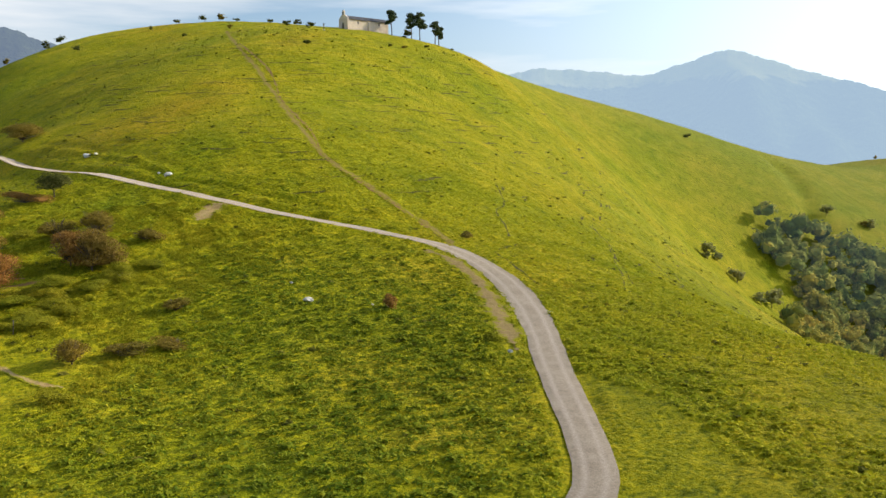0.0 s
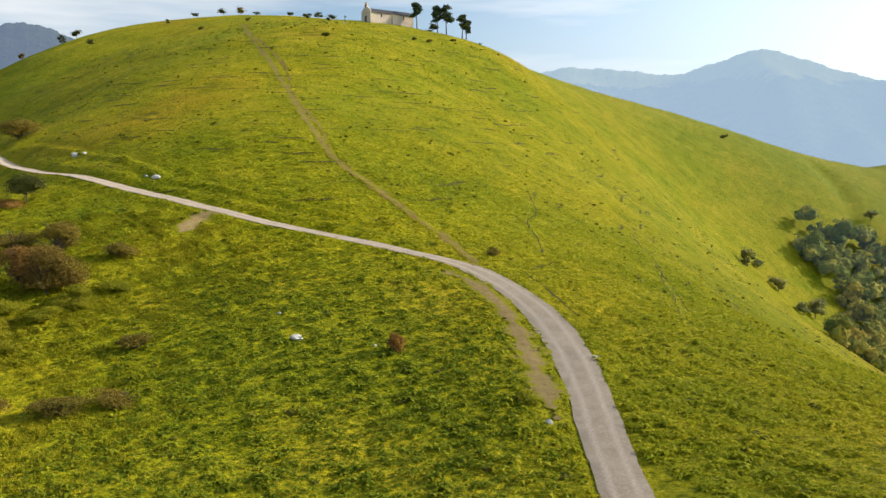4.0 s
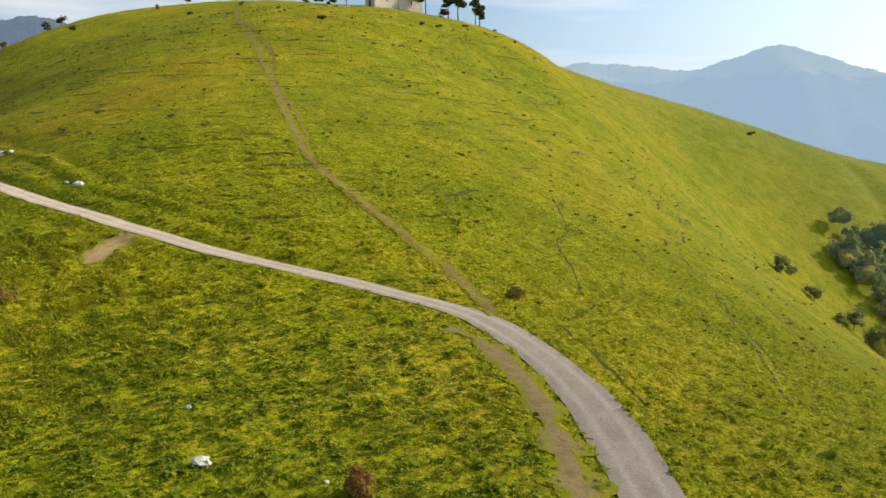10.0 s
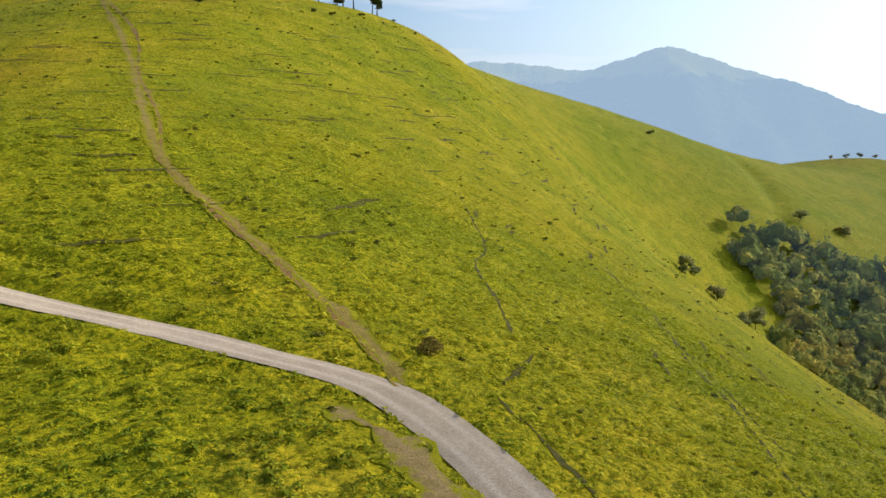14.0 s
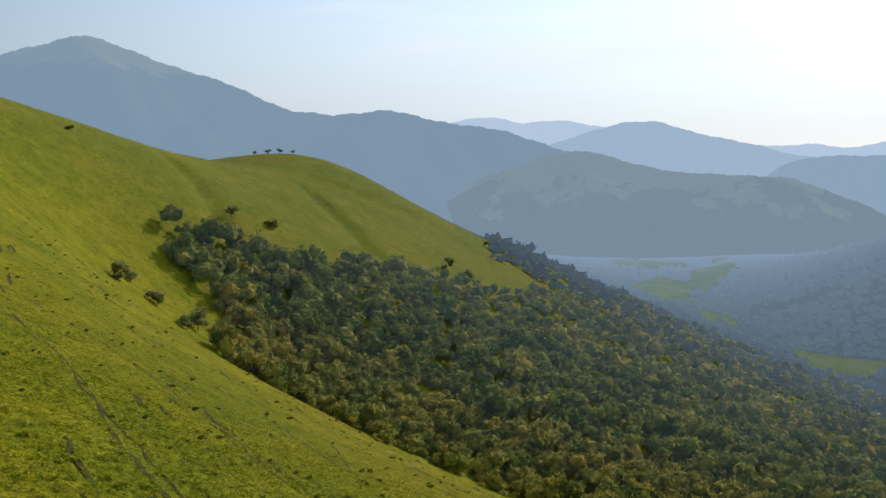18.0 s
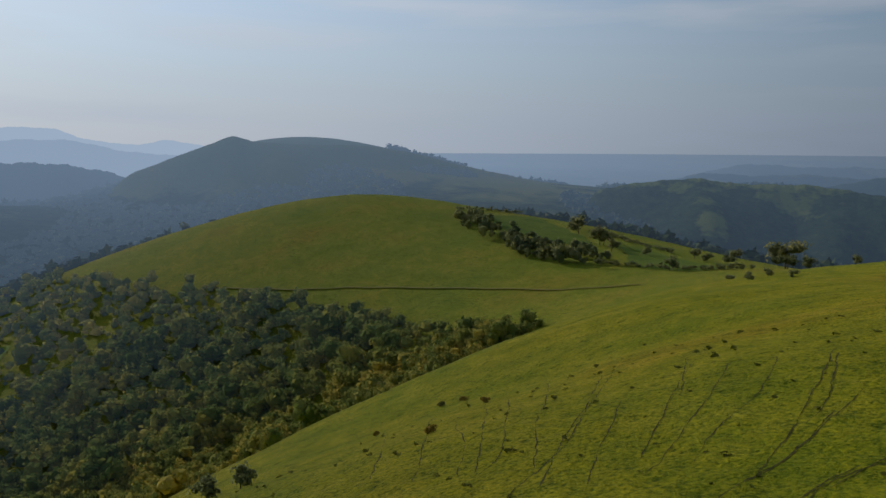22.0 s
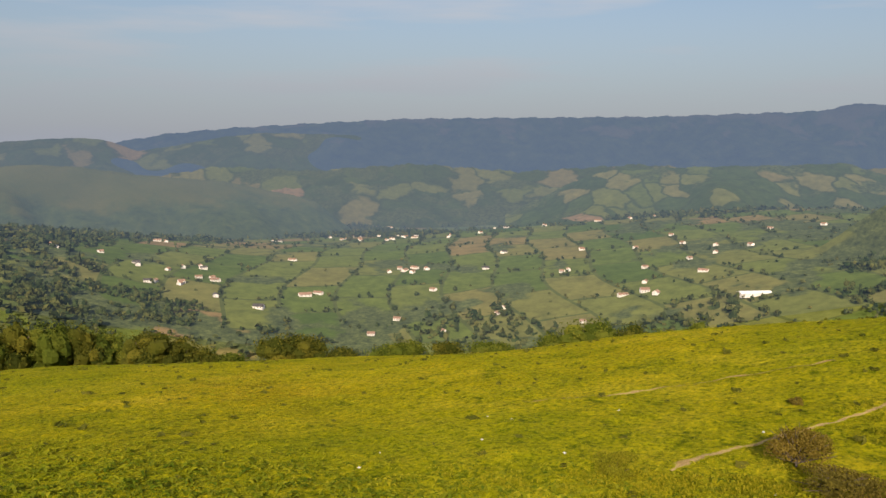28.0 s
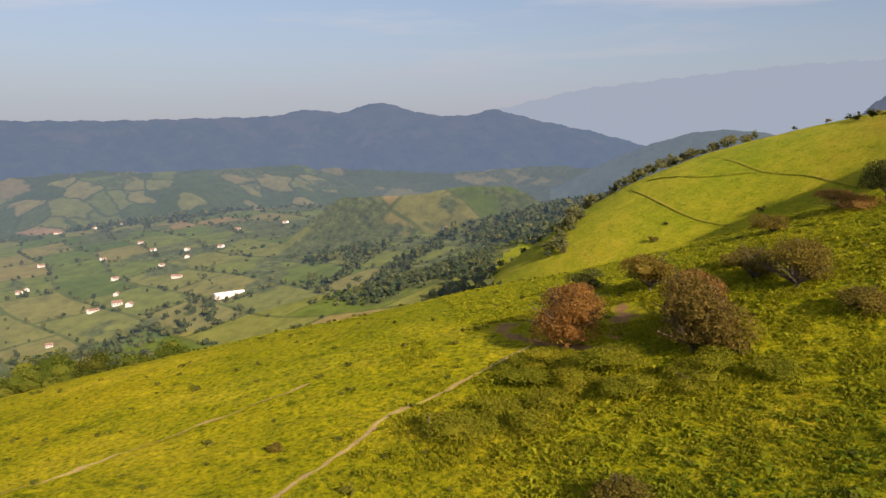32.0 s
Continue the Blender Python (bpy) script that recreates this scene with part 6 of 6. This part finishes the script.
# beside the road and on the near slope: x, y, height, width
for x, y, h, w, mat, label in [
        (-32.3, 71.9, 2.4, 3.6, HAWTHORN, "broad leafless-looking brown thorn bush on pasture"),
        (-28.2, 73.4, 1.3, 3.8, HAWTHORN, "low brown scrub beside a thorn bush"),
        (-24.4, 74.8, 1.0, 3.2, HAWTHORN, "low bramble tail of a thicket"),
        (-41.2, 98.2, 4.6, 5.4, RUSTY, "tall rusty-brown hawthorn with dark shade beneath"),
        (-60.4, 131.5, 3.6, 5.0, GORSE, "round dark green shrub below the road"),
        (-104.0, 211.0, 5.2, 9.0, HAWTHORN, "brown thicket on the bank above the road"),
        (-50.9, 114.3, 1.2, 3.2, BRAMBLE, "flat bramble patch in the grass"),
        (-56.2, 111.7, 1.1, 3.0, BRAMBLE, "flat bramble patch in the grass"),
        (-5.4, 83.4, 1.5, 1.5, RUSSET, "small pinkish-brown dead bush in pasture"),
        (3.3, 118.2, 1.0, 1.8, HAWTHORN, "small brown bush beside the path foot"),
        (4.3, 73.2, 0.9, 1.7, BRAMBLE, "dark tuft of brambles on the road verge"),
        (-29.6, 62.5, 1.1, 2.4, BRAMBLE, "low bramble clump in rough grass"),
        (-27.6, -39.8, 4.0, 5.2, GORSE, "lone dark thorn tree casting a long shadow"),
        (-51.3, 94.6, 4.6, 6.6, RUSSET, "russet-leaved hawthorn with a bare trampled floor"),
        (-44.6, 100.4, 4.2, 5.0, RUSSET, "tall russet hawthorn in a thicket"),
        (-57.0, 104.6, 3.4, 4.8, HAWTHORN, "brown-green hawthorn behind the trampled clearing"),
        (-66.0, 103.8, 2.0, 3.2, GORSE, "small round green bush on the shoulder"),
        (-45.0, 109.0, 3.8, 5.4, HAWTHORN, "round brown hawthorn above the thicket"),
        (-50.0, 109.2, 3.0, 4.4, HAWTHORN, "dark hawthorn beside a brown one"),
        (-66.0, 123.4, 1.9, 3.0, HAWTHORN, "small brown bush on the skyline slope"),
        (-64.5, 130.5, 1.8, 6.5, RUSSET, "low reddish thicket along a slope"),
        (-47.6, 91.8, 1.3, 4.4, BRAMBLE, "mounded brambles below a russet hawthorn"),
        (-43.6, 93.6, 1.7, 4.4, BRAMBLE, "mounded brambles beside a path"),
        (-40.6, 83.4, 1.4, 4.6, BRAMBLE, "mounded brambles with a wooden stake"),
        (-48.8, 89.8, 1.3, 3.2, BRAMBLE, "mounded brambles by the bare earth"),
        (-38.2, 108.2, 1.8, 3.6, HAWTHORN, "brown shrub in the rough grass"),
        (-39.6, 100.6, 2.0, 3.6, BRAMBLE, "thick green bramble mound among thorns"),
        (-43.6, 82.2, 1.0, 2.4, BRAMBLE, "low bramble clump beside a path"),
        (-46.3, 73.1, 0.6, 0.8, HAWTHORN, "small grey tuft on the smooth slope"),
        (-37.6, 97.0, 1.5, 3.0, BRAMBLE, "thick green bramble mound in grass"),
        (-45.4, 92.0, 1.3, 4.2, BRAMBLE, "mounded green brambles below the thorn trees"),
        (-42.0, 91.2, 1.2, 3.8, BRAMBLE, "mounded green brambles below the thorn trees"),
        (-45.8, 89.6, 1.1, 3.6, BRAMBLE, "mounded green brambles below the thorn trees"),
        (-41.4, 88.6, 1.2, 3.4, BRAMBLE, "mounded green brambles below the thorn trees"),
        (-38.6, 92.6, 1.5, 3.8, BRAMBLE, "mounded green brambles below the thorn trees"),
        (-36.6, 95.4, 1.6, 3.6, BRAMBLE, "mounded green brambles below the thorn trees"),
        (-43.0, 86.4, 1.0, 3.0, BRAMBLE, "mounded green brambles below the thorn trees"),
        (-39.0, 86.6, 1.1, 3.0, BRAMBLE, "mounded green brambles below the thorn trees"),
        (-34.0, 99.0, 1.3, 3.4, BRAMBLE, "mounded green brambles below the thorn trees"),
        (-27.6, 85.8, 1.4, 2.4, HAWTHORN, "brown thorn bush in deep grass")]:
    big = h > 2.4
    broad_tree("bush", x, y, h, w, mat, label, "bush", "bushes on the saddle", brng, 0.08 if big else 0.0, int(900 + 620 * w * h ** 0.5), 9 if big else 7, 0.055 + 0.009 * h, 6 if big else 3, core=0.45, twigs=int(26 + 9 * h) if mat in (HAWTHORN, RUSTY, RUSSET) else 0)
# shrubs along the skyline and on the open slopes: x, y, height
for x, y, h in [(-207, 410, 3.4), (-187, 409, 4.0), (-178, 403, 4.8), (-152, 360, 3.0), (-128, 382, 2.2), (-122, 398, 3.0), (-102, 342, 1.7), (-110, 402, 4.4),
                (-102, 400, 3.6), (-84.4, 344, 1.9), (-93.9, 396, 2.0), (-72.2, 362, 2.6), (-62.6, 352, 3.0), (-59, 355, 3.2), (-50.7, 336, 2.8), (-42.5, 272, 2.0),
                (176, 611, 5.0), (-17.9, 300, 1.0), (-13.2, 303, 1.2), (-5.3, 318, 1.1), (4.1, 331, 0.9), (10.4, 325, 0.9), (-14, 352, 3.8),
                (101.8, 30.1, 1.0), (143.7, -4.3, 1.3), (150, -3.8, 1.0), (128.5, 22.1, 0.9), (118, 10, 1.1), (104, -176, 1.2), (-8.5, -383, 2.6), (36.7, -321, 2.2), (-3.7, -296, 1.6),
                (105, -182, 1.2), (-70, -331, 1.8), (-78, -317, 1.7), (-96, -272, 1.3), (-14.4, -270, 1.8), (13, -217, 1.3), (-53, -282, 1.5), (-142, -350, 2.0),
                (-380, 364, 4.4), (-410, 318, 4.4), (-494, 477, 3.4), (-480, 493, 4.0), (-451, 483, 4.6), (-440, 481, 6.0), (-426, 479, 6.6), (-420, 480, 5.4), (-423, 333, 2.2),
                (483, 946, 5.0), (493, 937, 6.2), (505, 930, 6.2), (518, 922, 5.0), (290, 580, 5.0), (655, 748, 6), (683, 758, 7)]:
    far_off = math.hypot(x - 10, y - 75) > 250
    broad_tree("shrub", x, y, h, h * brng.uniform(1.2, 1.8), GORSE if brng.uniform() < 0.7 else HAWTHORN, "dark shrub on an open grassy slope", "shrub", "shrubs on the open hill", brng,
               0.08, 70 if far_off else 200, 5, 0.10 + 0.06 * h, 2)
# the belt of trees under the saddle's north-west rim, tops showing above the turf: x, y, height
for x, y, h, w in [(-65, -99, 11.4, 8), (-70, -97, 12, 8), (-75, -98, 12.6, 9), (-81, -95, 11.8, 8), (-85, -101, 13.2, 8), (-90, -94, 13.4, 9), (-96, -93, 13.2, 9),
                   (-100, -99, 14, 9), (-104, -91, 14.4, 9), (-109, -89, 14.8, 9), (-113, -95, 15.5, 9), (-116, -87, 17.4, 10), (-122, -85, 16, 10), (-127, -91, 15.4, 9), (-130, -82, 15.6, 10), (-136, -79, 14.6, 9),
                   (-141, -84, 13, 8), (-143, -76, 13, 9), (-150, -73, 12, 9), (-156, -69, 11, 8), (-163, -65, 10, 8), (-168, -62, 9, 8), (-136, -50, 10, 9), (-140, -46, 7.6, 7),
                   (-143, -41, 5, 6), (-146, -37, 4, 6), (-152, -26, 8.6, 9), (-155, -21, 7.6, 7), (-158, -14, 4.8, 6), (-163, -4, 5.8, 7), (-165, 0.5, 6, 6), (-168, 9, 4.4, 6),
                   (-170, 19, 4.2, 7), (-174, 33, 5.6, 8), (-175, 41, 8.6, 9), (-176, 50, 6.2, 7), (-176, 58, 5, 6), (-177, 65, 7, 6)]:
    broad_tree("ash_tree", x, y, h, w * 1.35, ASH if brng.uniform() < 0.5 else BELT_OAK, "leafy green tree in a belt below the pasture", "tree", "tree belt below the pasture", brng, 0.04, 1700, 22, 0.27, 4)
# trees round the hill pastures beyond the wooded valley, and the western hill's hedge
for x, y, h, w in [(354, -411, 20, 24), (345, -400, 12, 11), (375, -323, 10, 9), (433, -365, 7, 8), (531, -392, 15, 13), (480, -370, 12, 12), (372, -376, 8, 9), (398, -387, 7, 9), (330, -398, 9, 10),
                   (225, -208, 3.4, 4), (211, -203, 2.8, 4), (225, -196, 2.4, 4), (217, -256, 4.2, 5), (483, 593, 14, 15), (482, -368, 15, 15), (551, -410, 13, 13), (468, -302, 13, 13), (497, -306, 11, 12), (457, -355, 10, 11), (418, -398, 8, 10), (436, -470, 9, 11), (245, -211, 3, 4), (232, -206, 2.9, 4), (126, 44, 3.6, 4.2), (131, 47, 3.0, 4)]:
    broad_tree("field_tree", x, y, h, w, OAK, "dark rounded field tree beside a pasture", "tree", "trees round the hill pastures", brng, 0.14, 240, 8, 0.05 * h + 0.15, 3)
for k in range(96):
    s = k / 95
    x, y = np.interp(s, [0, 0.35, 0.7, 1], [-470, -560, -530, -508]) + brng.uniform(-16, 5), np.interp(s, [0, 0.35, 0.7, 1], [285, 352, 400, 455]) + brng.uniform(-8, 8)
    broad_tree("hedge_tree", x, y, brng.uniform(4, 10), brng.uniform(6, 11), OAK, "dark tree in a hedge along a hill edge", "tree", "hedge on the western hill", brng, 0.1, 120, 6, 0.55, 2)
for row, low, high in (([(864, 360), (901, 342), (950, 331), (983, 313), (1051, 288)], 7, 13), ([(632, 232), (616, 210), (607, 194), (583, 176), (572, 166), (550, 148), (528, 130)], 6, 11),
                       ([(533, 241), (565, 239), (569, 224), (529, 208)], 9, 14), ([(626, 165), (634, 160), (640, 156), (587, 154), (566, 146)], 9, 13)):
    for x, y in smooth_line(row, 9):
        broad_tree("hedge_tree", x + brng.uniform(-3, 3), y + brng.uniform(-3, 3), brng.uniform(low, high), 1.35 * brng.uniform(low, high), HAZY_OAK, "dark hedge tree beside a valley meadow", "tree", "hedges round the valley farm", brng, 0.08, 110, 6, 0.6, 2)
for row in ([(664, -365), (665, -404), (668, -440)], [(540, -432), (493, -411), (464, -408), (440, -400)], [(428, -318), (409, -320), (388, -328), (356, -338), (352, -372)]):
    for x, y in smooth_line(row, 5):
        broad_tree("hedge_tree", x + brng.uniform(-1, 1), y + brng.uniform(-1, 1), brng.uniform(2.4, 4.6), brng.uniform(5, 7), OAK, "dark clipped hedge bush beside a hill pasture", "tree", "hedges round the hill pastures", brng, 0.04, 90, 6, 0.42, 2)
for x, y, h, w in [(137, 434, 8.9, 8), (153, 435, 9, 9), (171, 434, 9.5, 10), (186, 435, 8.4, 9), (261, 574, 7.6, 9), (294, 579, 8.7, 10), (207, 544, 6.9, 8), (485, 620, 12, 13), (162, 425, 6.5, 7), (146, 446, 5, 6), (178, 447, 7, 8)]:
    broad_tree("slope_tree", x, y, h, w, OAK, "small green tree standing apart above the forest", "tree", "trees above the forest edge", brng, 0.1, 260, 8, 0.5, 3)
for x, y, h in [(-20, 350, 9.2), (-12, 348.5, 9.6), (-8.6, 349, 10.4), (-2.6, 349.5, 8.8), (-1.0, 351, 7.2)]:
    pine_tree(x, y, h, brng, "tall open-crowned pine beside a hilltop chapel")


# ---- stones ----
def stone(x, y, size, rng):
    bv, bf = cube_sphere()
    v = bv * rng.uniform(0.75, 1.15, (len(bv), 1)) * (size * 0.62, size * 0.48, size * 0.36)
    ob = mesh_object("boulder", v, bf, STONE, False)
    ob.matrix_world = pose(x, y, float(land_height(np.array([x]), np.array([y]))[0]) + size * 0.16, rng.uniform(-15, 15), rng.uniform(-15, 15), rng.uniform(0, 360))
    tagged(ob, "pale limestone boulder lying in the grass", "stone", "pale stones in the pasture")


srng = np.random.default_rng(61)
for x, y, s in [(-14, 86.6, 0.9), (-16.9, 93, 0.4), (-44.2, 136.5, 1.1), (-46, 137.6, 0.6), (-68.4, 163.8, 1.6), (-66, 162, 0.8), (10.9, 86, 0.45), (-7.2, 84.9, 0.3), (5.6, 69.5, 0.5)]:
    stone(x, y, s, srng)
for k in range(9):
    stone(-25 - 24 * srng.uniform(), 46 + 28 * srng.uniform(), srng.uniform(0.10, 0.2), srng)


# ---- the chapel on the hilltop ----
def chapel(x, y, turn):
    z = float(ground_height(np.array([x]), np.array([y]))[0]) - 0.3
    ob = thing("chapel", x, y, z, "small pinkish-white hilltop chapel with a bell gable", "chapel", turn=turn)
    L, W, E, R = 19.0, 6.2, 3.7, 5.2
    gable = [(-W / 2, -4.0), (W / 2, -4.0), (W / 2, E), (0, R), (-W / 2, E)]
    bm = prism_bm(gable, 0.0, L)
    bmesh.ops.transform(bm, matrix=Matrix.Rotation(radians(-90), 4, "Z"), verts=bm.verts[:])
    part("wall", bm, LIMEWASH, ob)
    for side in (-1, 1):
        bm = prism_bm([(0, R + 0.02), (side * (W / 2 + 0.45), E - 0.24), (side * (W / 2 + 0.45), E - 0.06), (0, R + 0.22)], 0.3, L + 0.35)
        bmesh.ops.transform(bm, matrix=Matrix.Rotation(radians(-90), 4, "Z"), verts=bm.verts[:])
        part("roof", bm, SLATE, ob, "dark slate roof slope")
    front = prism_bm([(-W / 2 - 0.15, -1.5), (W / 2 + 0.15, -1.5), (W / 2 + 0.15, E + 0.5), (0.8, R + 0.6), (0.8, R + 1.5), (0.5, R + 2.0), (0, R + 2.3), (-0.5, R + 2.0), (-0.8, R + 1.5), (-0.8, R + 0.6), (-W / 2 - 0.15, E + 0.5)], -0.5, 0.02)
    bmesh.ops.transform(front, matrix=Matrix.Rotation(radians(-90), 4, "Z"), verts=front.verts[:])
    facade = part("bell_gable", front, LIMEWASH, ob, "white facade rising to a small bell gable")
    part("bell_opening", box_bm(0.06, 0.6, 0.9, -0.53, 0, R + 0.5), DARK_GLASS, facade)
    door = part("door", box_bm(0.10, 1.3, 2.3, -0.54, 0, 0.1, 0.02), WOOD, facade, "dark wooden door")
    part("lintel", box_bm(0.16, 1.8, 0.3, -0.56, 0, 2.42, 0.03), STONE, door)
    for k in (4.5, 14.5):
        part("window", box_bm(0.5, 0.08, 1.1, k, -W / 2 - 0.02, 2.0), DARK_GLASS, ob, "small dark window")
    part("buttress", box_bm(0.9, 0.8, 3.3, 9.5, -W / 2 - 0.3, -0.3, 0.05), LIMEWASH, ob)


chapel(-38.5, 343.0, 38.0)


def wayside_cross(x, y, h):
    z = float(ground_height(np.array([x]), np.array([y]))[0])
    ob = thing("wayside_cross", x, y, z, "thin dark wayside cross on the hilltop", "cross")
    part("post", box_bm(0.22, 0.22, h, 0, 0, -0.2, 0.03), WOOD, ob)
    part("crossbar", box_bm(0.95, 0.18, 0.2, 0, 0, h * 0.72, 0.03), WOOD, ob)
    part("base", box_bm(0.9, 0.9, 0.4, 0, 0, -0.2, 0.05), STONE, ob)


wayside_cross(-43.8, 322.0, 2.8)
wayside_post = mesh_object("wooden_stake", *stem_arrays([(0, 0, -0.2), (0.06, 0.02, 0.7), (0.1, 0.05, 1.4)], 0.05, 0.8), WOOD)
wayside_post.location = (-42.2, 81.4, float(land_height(np.array([-42.2]), np.array([81.4]))[0]))
tagged(wayside_post, "short weathered wooden stake beside brambles", "stake")


# ---- farms and houses of the valleys ----
def house_meshes(length, width, eaves, ridge):
    wall = prism_bm([(-width / 2, -2.0), (width / 2, -2.0), (width / 2, eaves), (0, ridge), (-width / 2, eaves)], -length / 2, length / 2)
    slopes = []
    for side in (-1, 1):
        slopes.append(prism_bm([(0, ridge + 0.03), (side * (width / 2 + 0.6), eaves - 0.30), (side * (width / 2 + 0.6), eaves - 0.05), (0, ridge + 0.30)], -length / 2 - 0.5, length / 2 + 0.5))
    return wall, slopes


def house(x, y, turn, length, width, eaves, ridge, wall_mat, roof_mat, label, name="house", group="houses in the valley", windows=True):
    z = float(ground_height(np.array([x]), np.array([y]))[0])
    ob = thing(name, x, y, z, label, "house" if name == "house" else "barn", group, turn)
    wall, slopes = house_meshes(length, width, eaves, ridge)
    w = part("wall", wall, wall_mat, ob)
    for s in slopes:
        part("roof", s, roof_mat, ob)
    if windows:
        for side in (-1, 1):
            for k in (-0.3, 0.0, 0.3):
                part("window", box_bm(0.1, 1.1, 1.4, side * (width / 2 + 0.02), k * length, 1.2), DARK_GLASS, w)
    return ob


hrng = np.random.default_rng(71)
protos = [house(-1142, -21, 20, 12, 8, 3.7, 6.2, WHITE_WALL, RED_TILE, "white farmhouse with a red tiled roof"),
          house(-1128, -5, 75, 10, 7.5, 3.5, 5.9, WHITE_WALL, RED_TILE, "white house with a red tiled roof"),
          house(-966, -511, 10, 14, 9, 3.6, 6.2, WHITE_WALL, SLATE, "white house with a grey roof"),
          house(-1061, -491, 40, 18, 9, 3.2, 5.4, WHITE_WALL, RED_TILE, "long white barn with a red roof")]
PLACES = [(-1083, -481), (-1272, -417), (-1295, -408), (-1290, -385), (-1283, -430), (-1262, -400), (-1099, -205), (-1075, -209), (-997, -260), (-1133, -49), (-1283, -149), (-1273, -157), (-1307, 31),
          (-1336, 68), (-1400, 68), (-1432, -61), (-1447, 15), (-964, -576), (-1025, -619), (-967, -634), (-944, -658), (-1074, -668), (-1016, -689), (-997, -726),
          (-1654, -1018), (-1760, -983), (-1753, -492), (-1773, -427), (-1743, -592), (-1802, -587), (-1978, -419), (-1979, -448)]
PLACES += [(-1011, -802), (-1005, -735), (-1050, -687), (-976, -638), (-1082, -678), (-1030, -616), (-977, -861), (-1020, -640), (-1036, -628)]
for cluster in ((-2050, -780, 14), (-2290, -1080, 14), (-1965, -40, 13), (-1990, 90, 10), (-2380, -930, 12), (-1700, -560, 9), (-1830, -700, 10)):
    PLACES += [(cluster[0] + hrng.normal(0, 45), cluster[1] + hrng.normal(0, 75)) for _ in range(cluster[2])]
for k in range(46):
    r, a = hrng.uniform(1050, 2300), radians(hrng.uniform(204, 288))
    PLACES.append((CENTRE[0] + r * math.sin(a), CENTRE[1] + r * math.cos(a)))
for x, y in PLACES:
    src = protos[hrng.choice(4, p=(0.35, 0.4, 0.17, 0.08))]
    copy_thing(src, pose(x, y, float(ground_height(np.array([x]), np.array([y]))[0]), 0, 0, hrng.uniform(0, 180)) @ Matrix.Scale(0.78, 4))
house(-1075, 116, 25, 40, 12, 3.6, 5.4, WHITE_WALL, SHEET_METAL, "long low white cattle barn with a pale roof", "barn", "barns in the valley", False)
house(703, 208, 113, 42, 12, 3.2, 4.4, WHITE_WALL, SHEET_METAL, "farm barn with a glaring pale metal roof", "barn", "valley farm", False)
house(640, 181, 150, 20, 11, 5.5, 8.6, WHITE_WALL, SLATE, "grey stone farmhouse beside a metal barn", "house", "valley farm")
house(628, 172, 60, 16, 9, 4.5, 7.2, WHITE_WALL, RED_TILE, "old farm outbuilding with a tiled roof", "house", "valley farm")
house(592, 182, 30, 9, 4, 2.6, 3.4, SHEET_METAL, SHEET_METAL, "small pale shed beside a farm lane", "house", "valley farm", False)
ribbon("road", smooth_line([(860, 180), (798, 171), (696, 171), (629, 160), (575, 140), (531, 121)], 6), 2.6, PALE_EARTH, 0.5, ground_height(*smooth_line([(860, 180), (798, 171), (696, 171), (629, 160), (575, 140), (531, 121)], 6).T), 5)
bracken_lane = smooth_line([(61, -212), (60, -232), (57, -272), (51, -304), (46, -330)], 3)
ribbon("path", bracken_lane, 0.8, EARTH, 0.5, ground_height(bracken_lane[:, 0], bracken_lane[:, 1]), 3)
hill_lane = smooth_line([(660, -120), (623, -140), (582, -164), (546, -190), (491, -220), (439, -243), (402, -255), (350, -275)], 4)
ribbon("path", hill_lane, 1.7, PALE_EARTH, 0.4, ground_height(hill_lane[:, 0], hill_lane[:, 1]), 5)
for wall_line in ([(-500, 353), (-430, 345), (-380, 348)], [(-469, 403), (-425, 397), (-377, 399), (-325, 384)], [(-506, 367), (-457, 378), (-421, 396)]):
    chain = smooth_line(wall_line, 3)
    ribbon("path", chain, 0.9, EARTH, 0.25, ground_height(chain[:, 0], chain[:, 1]), 3)
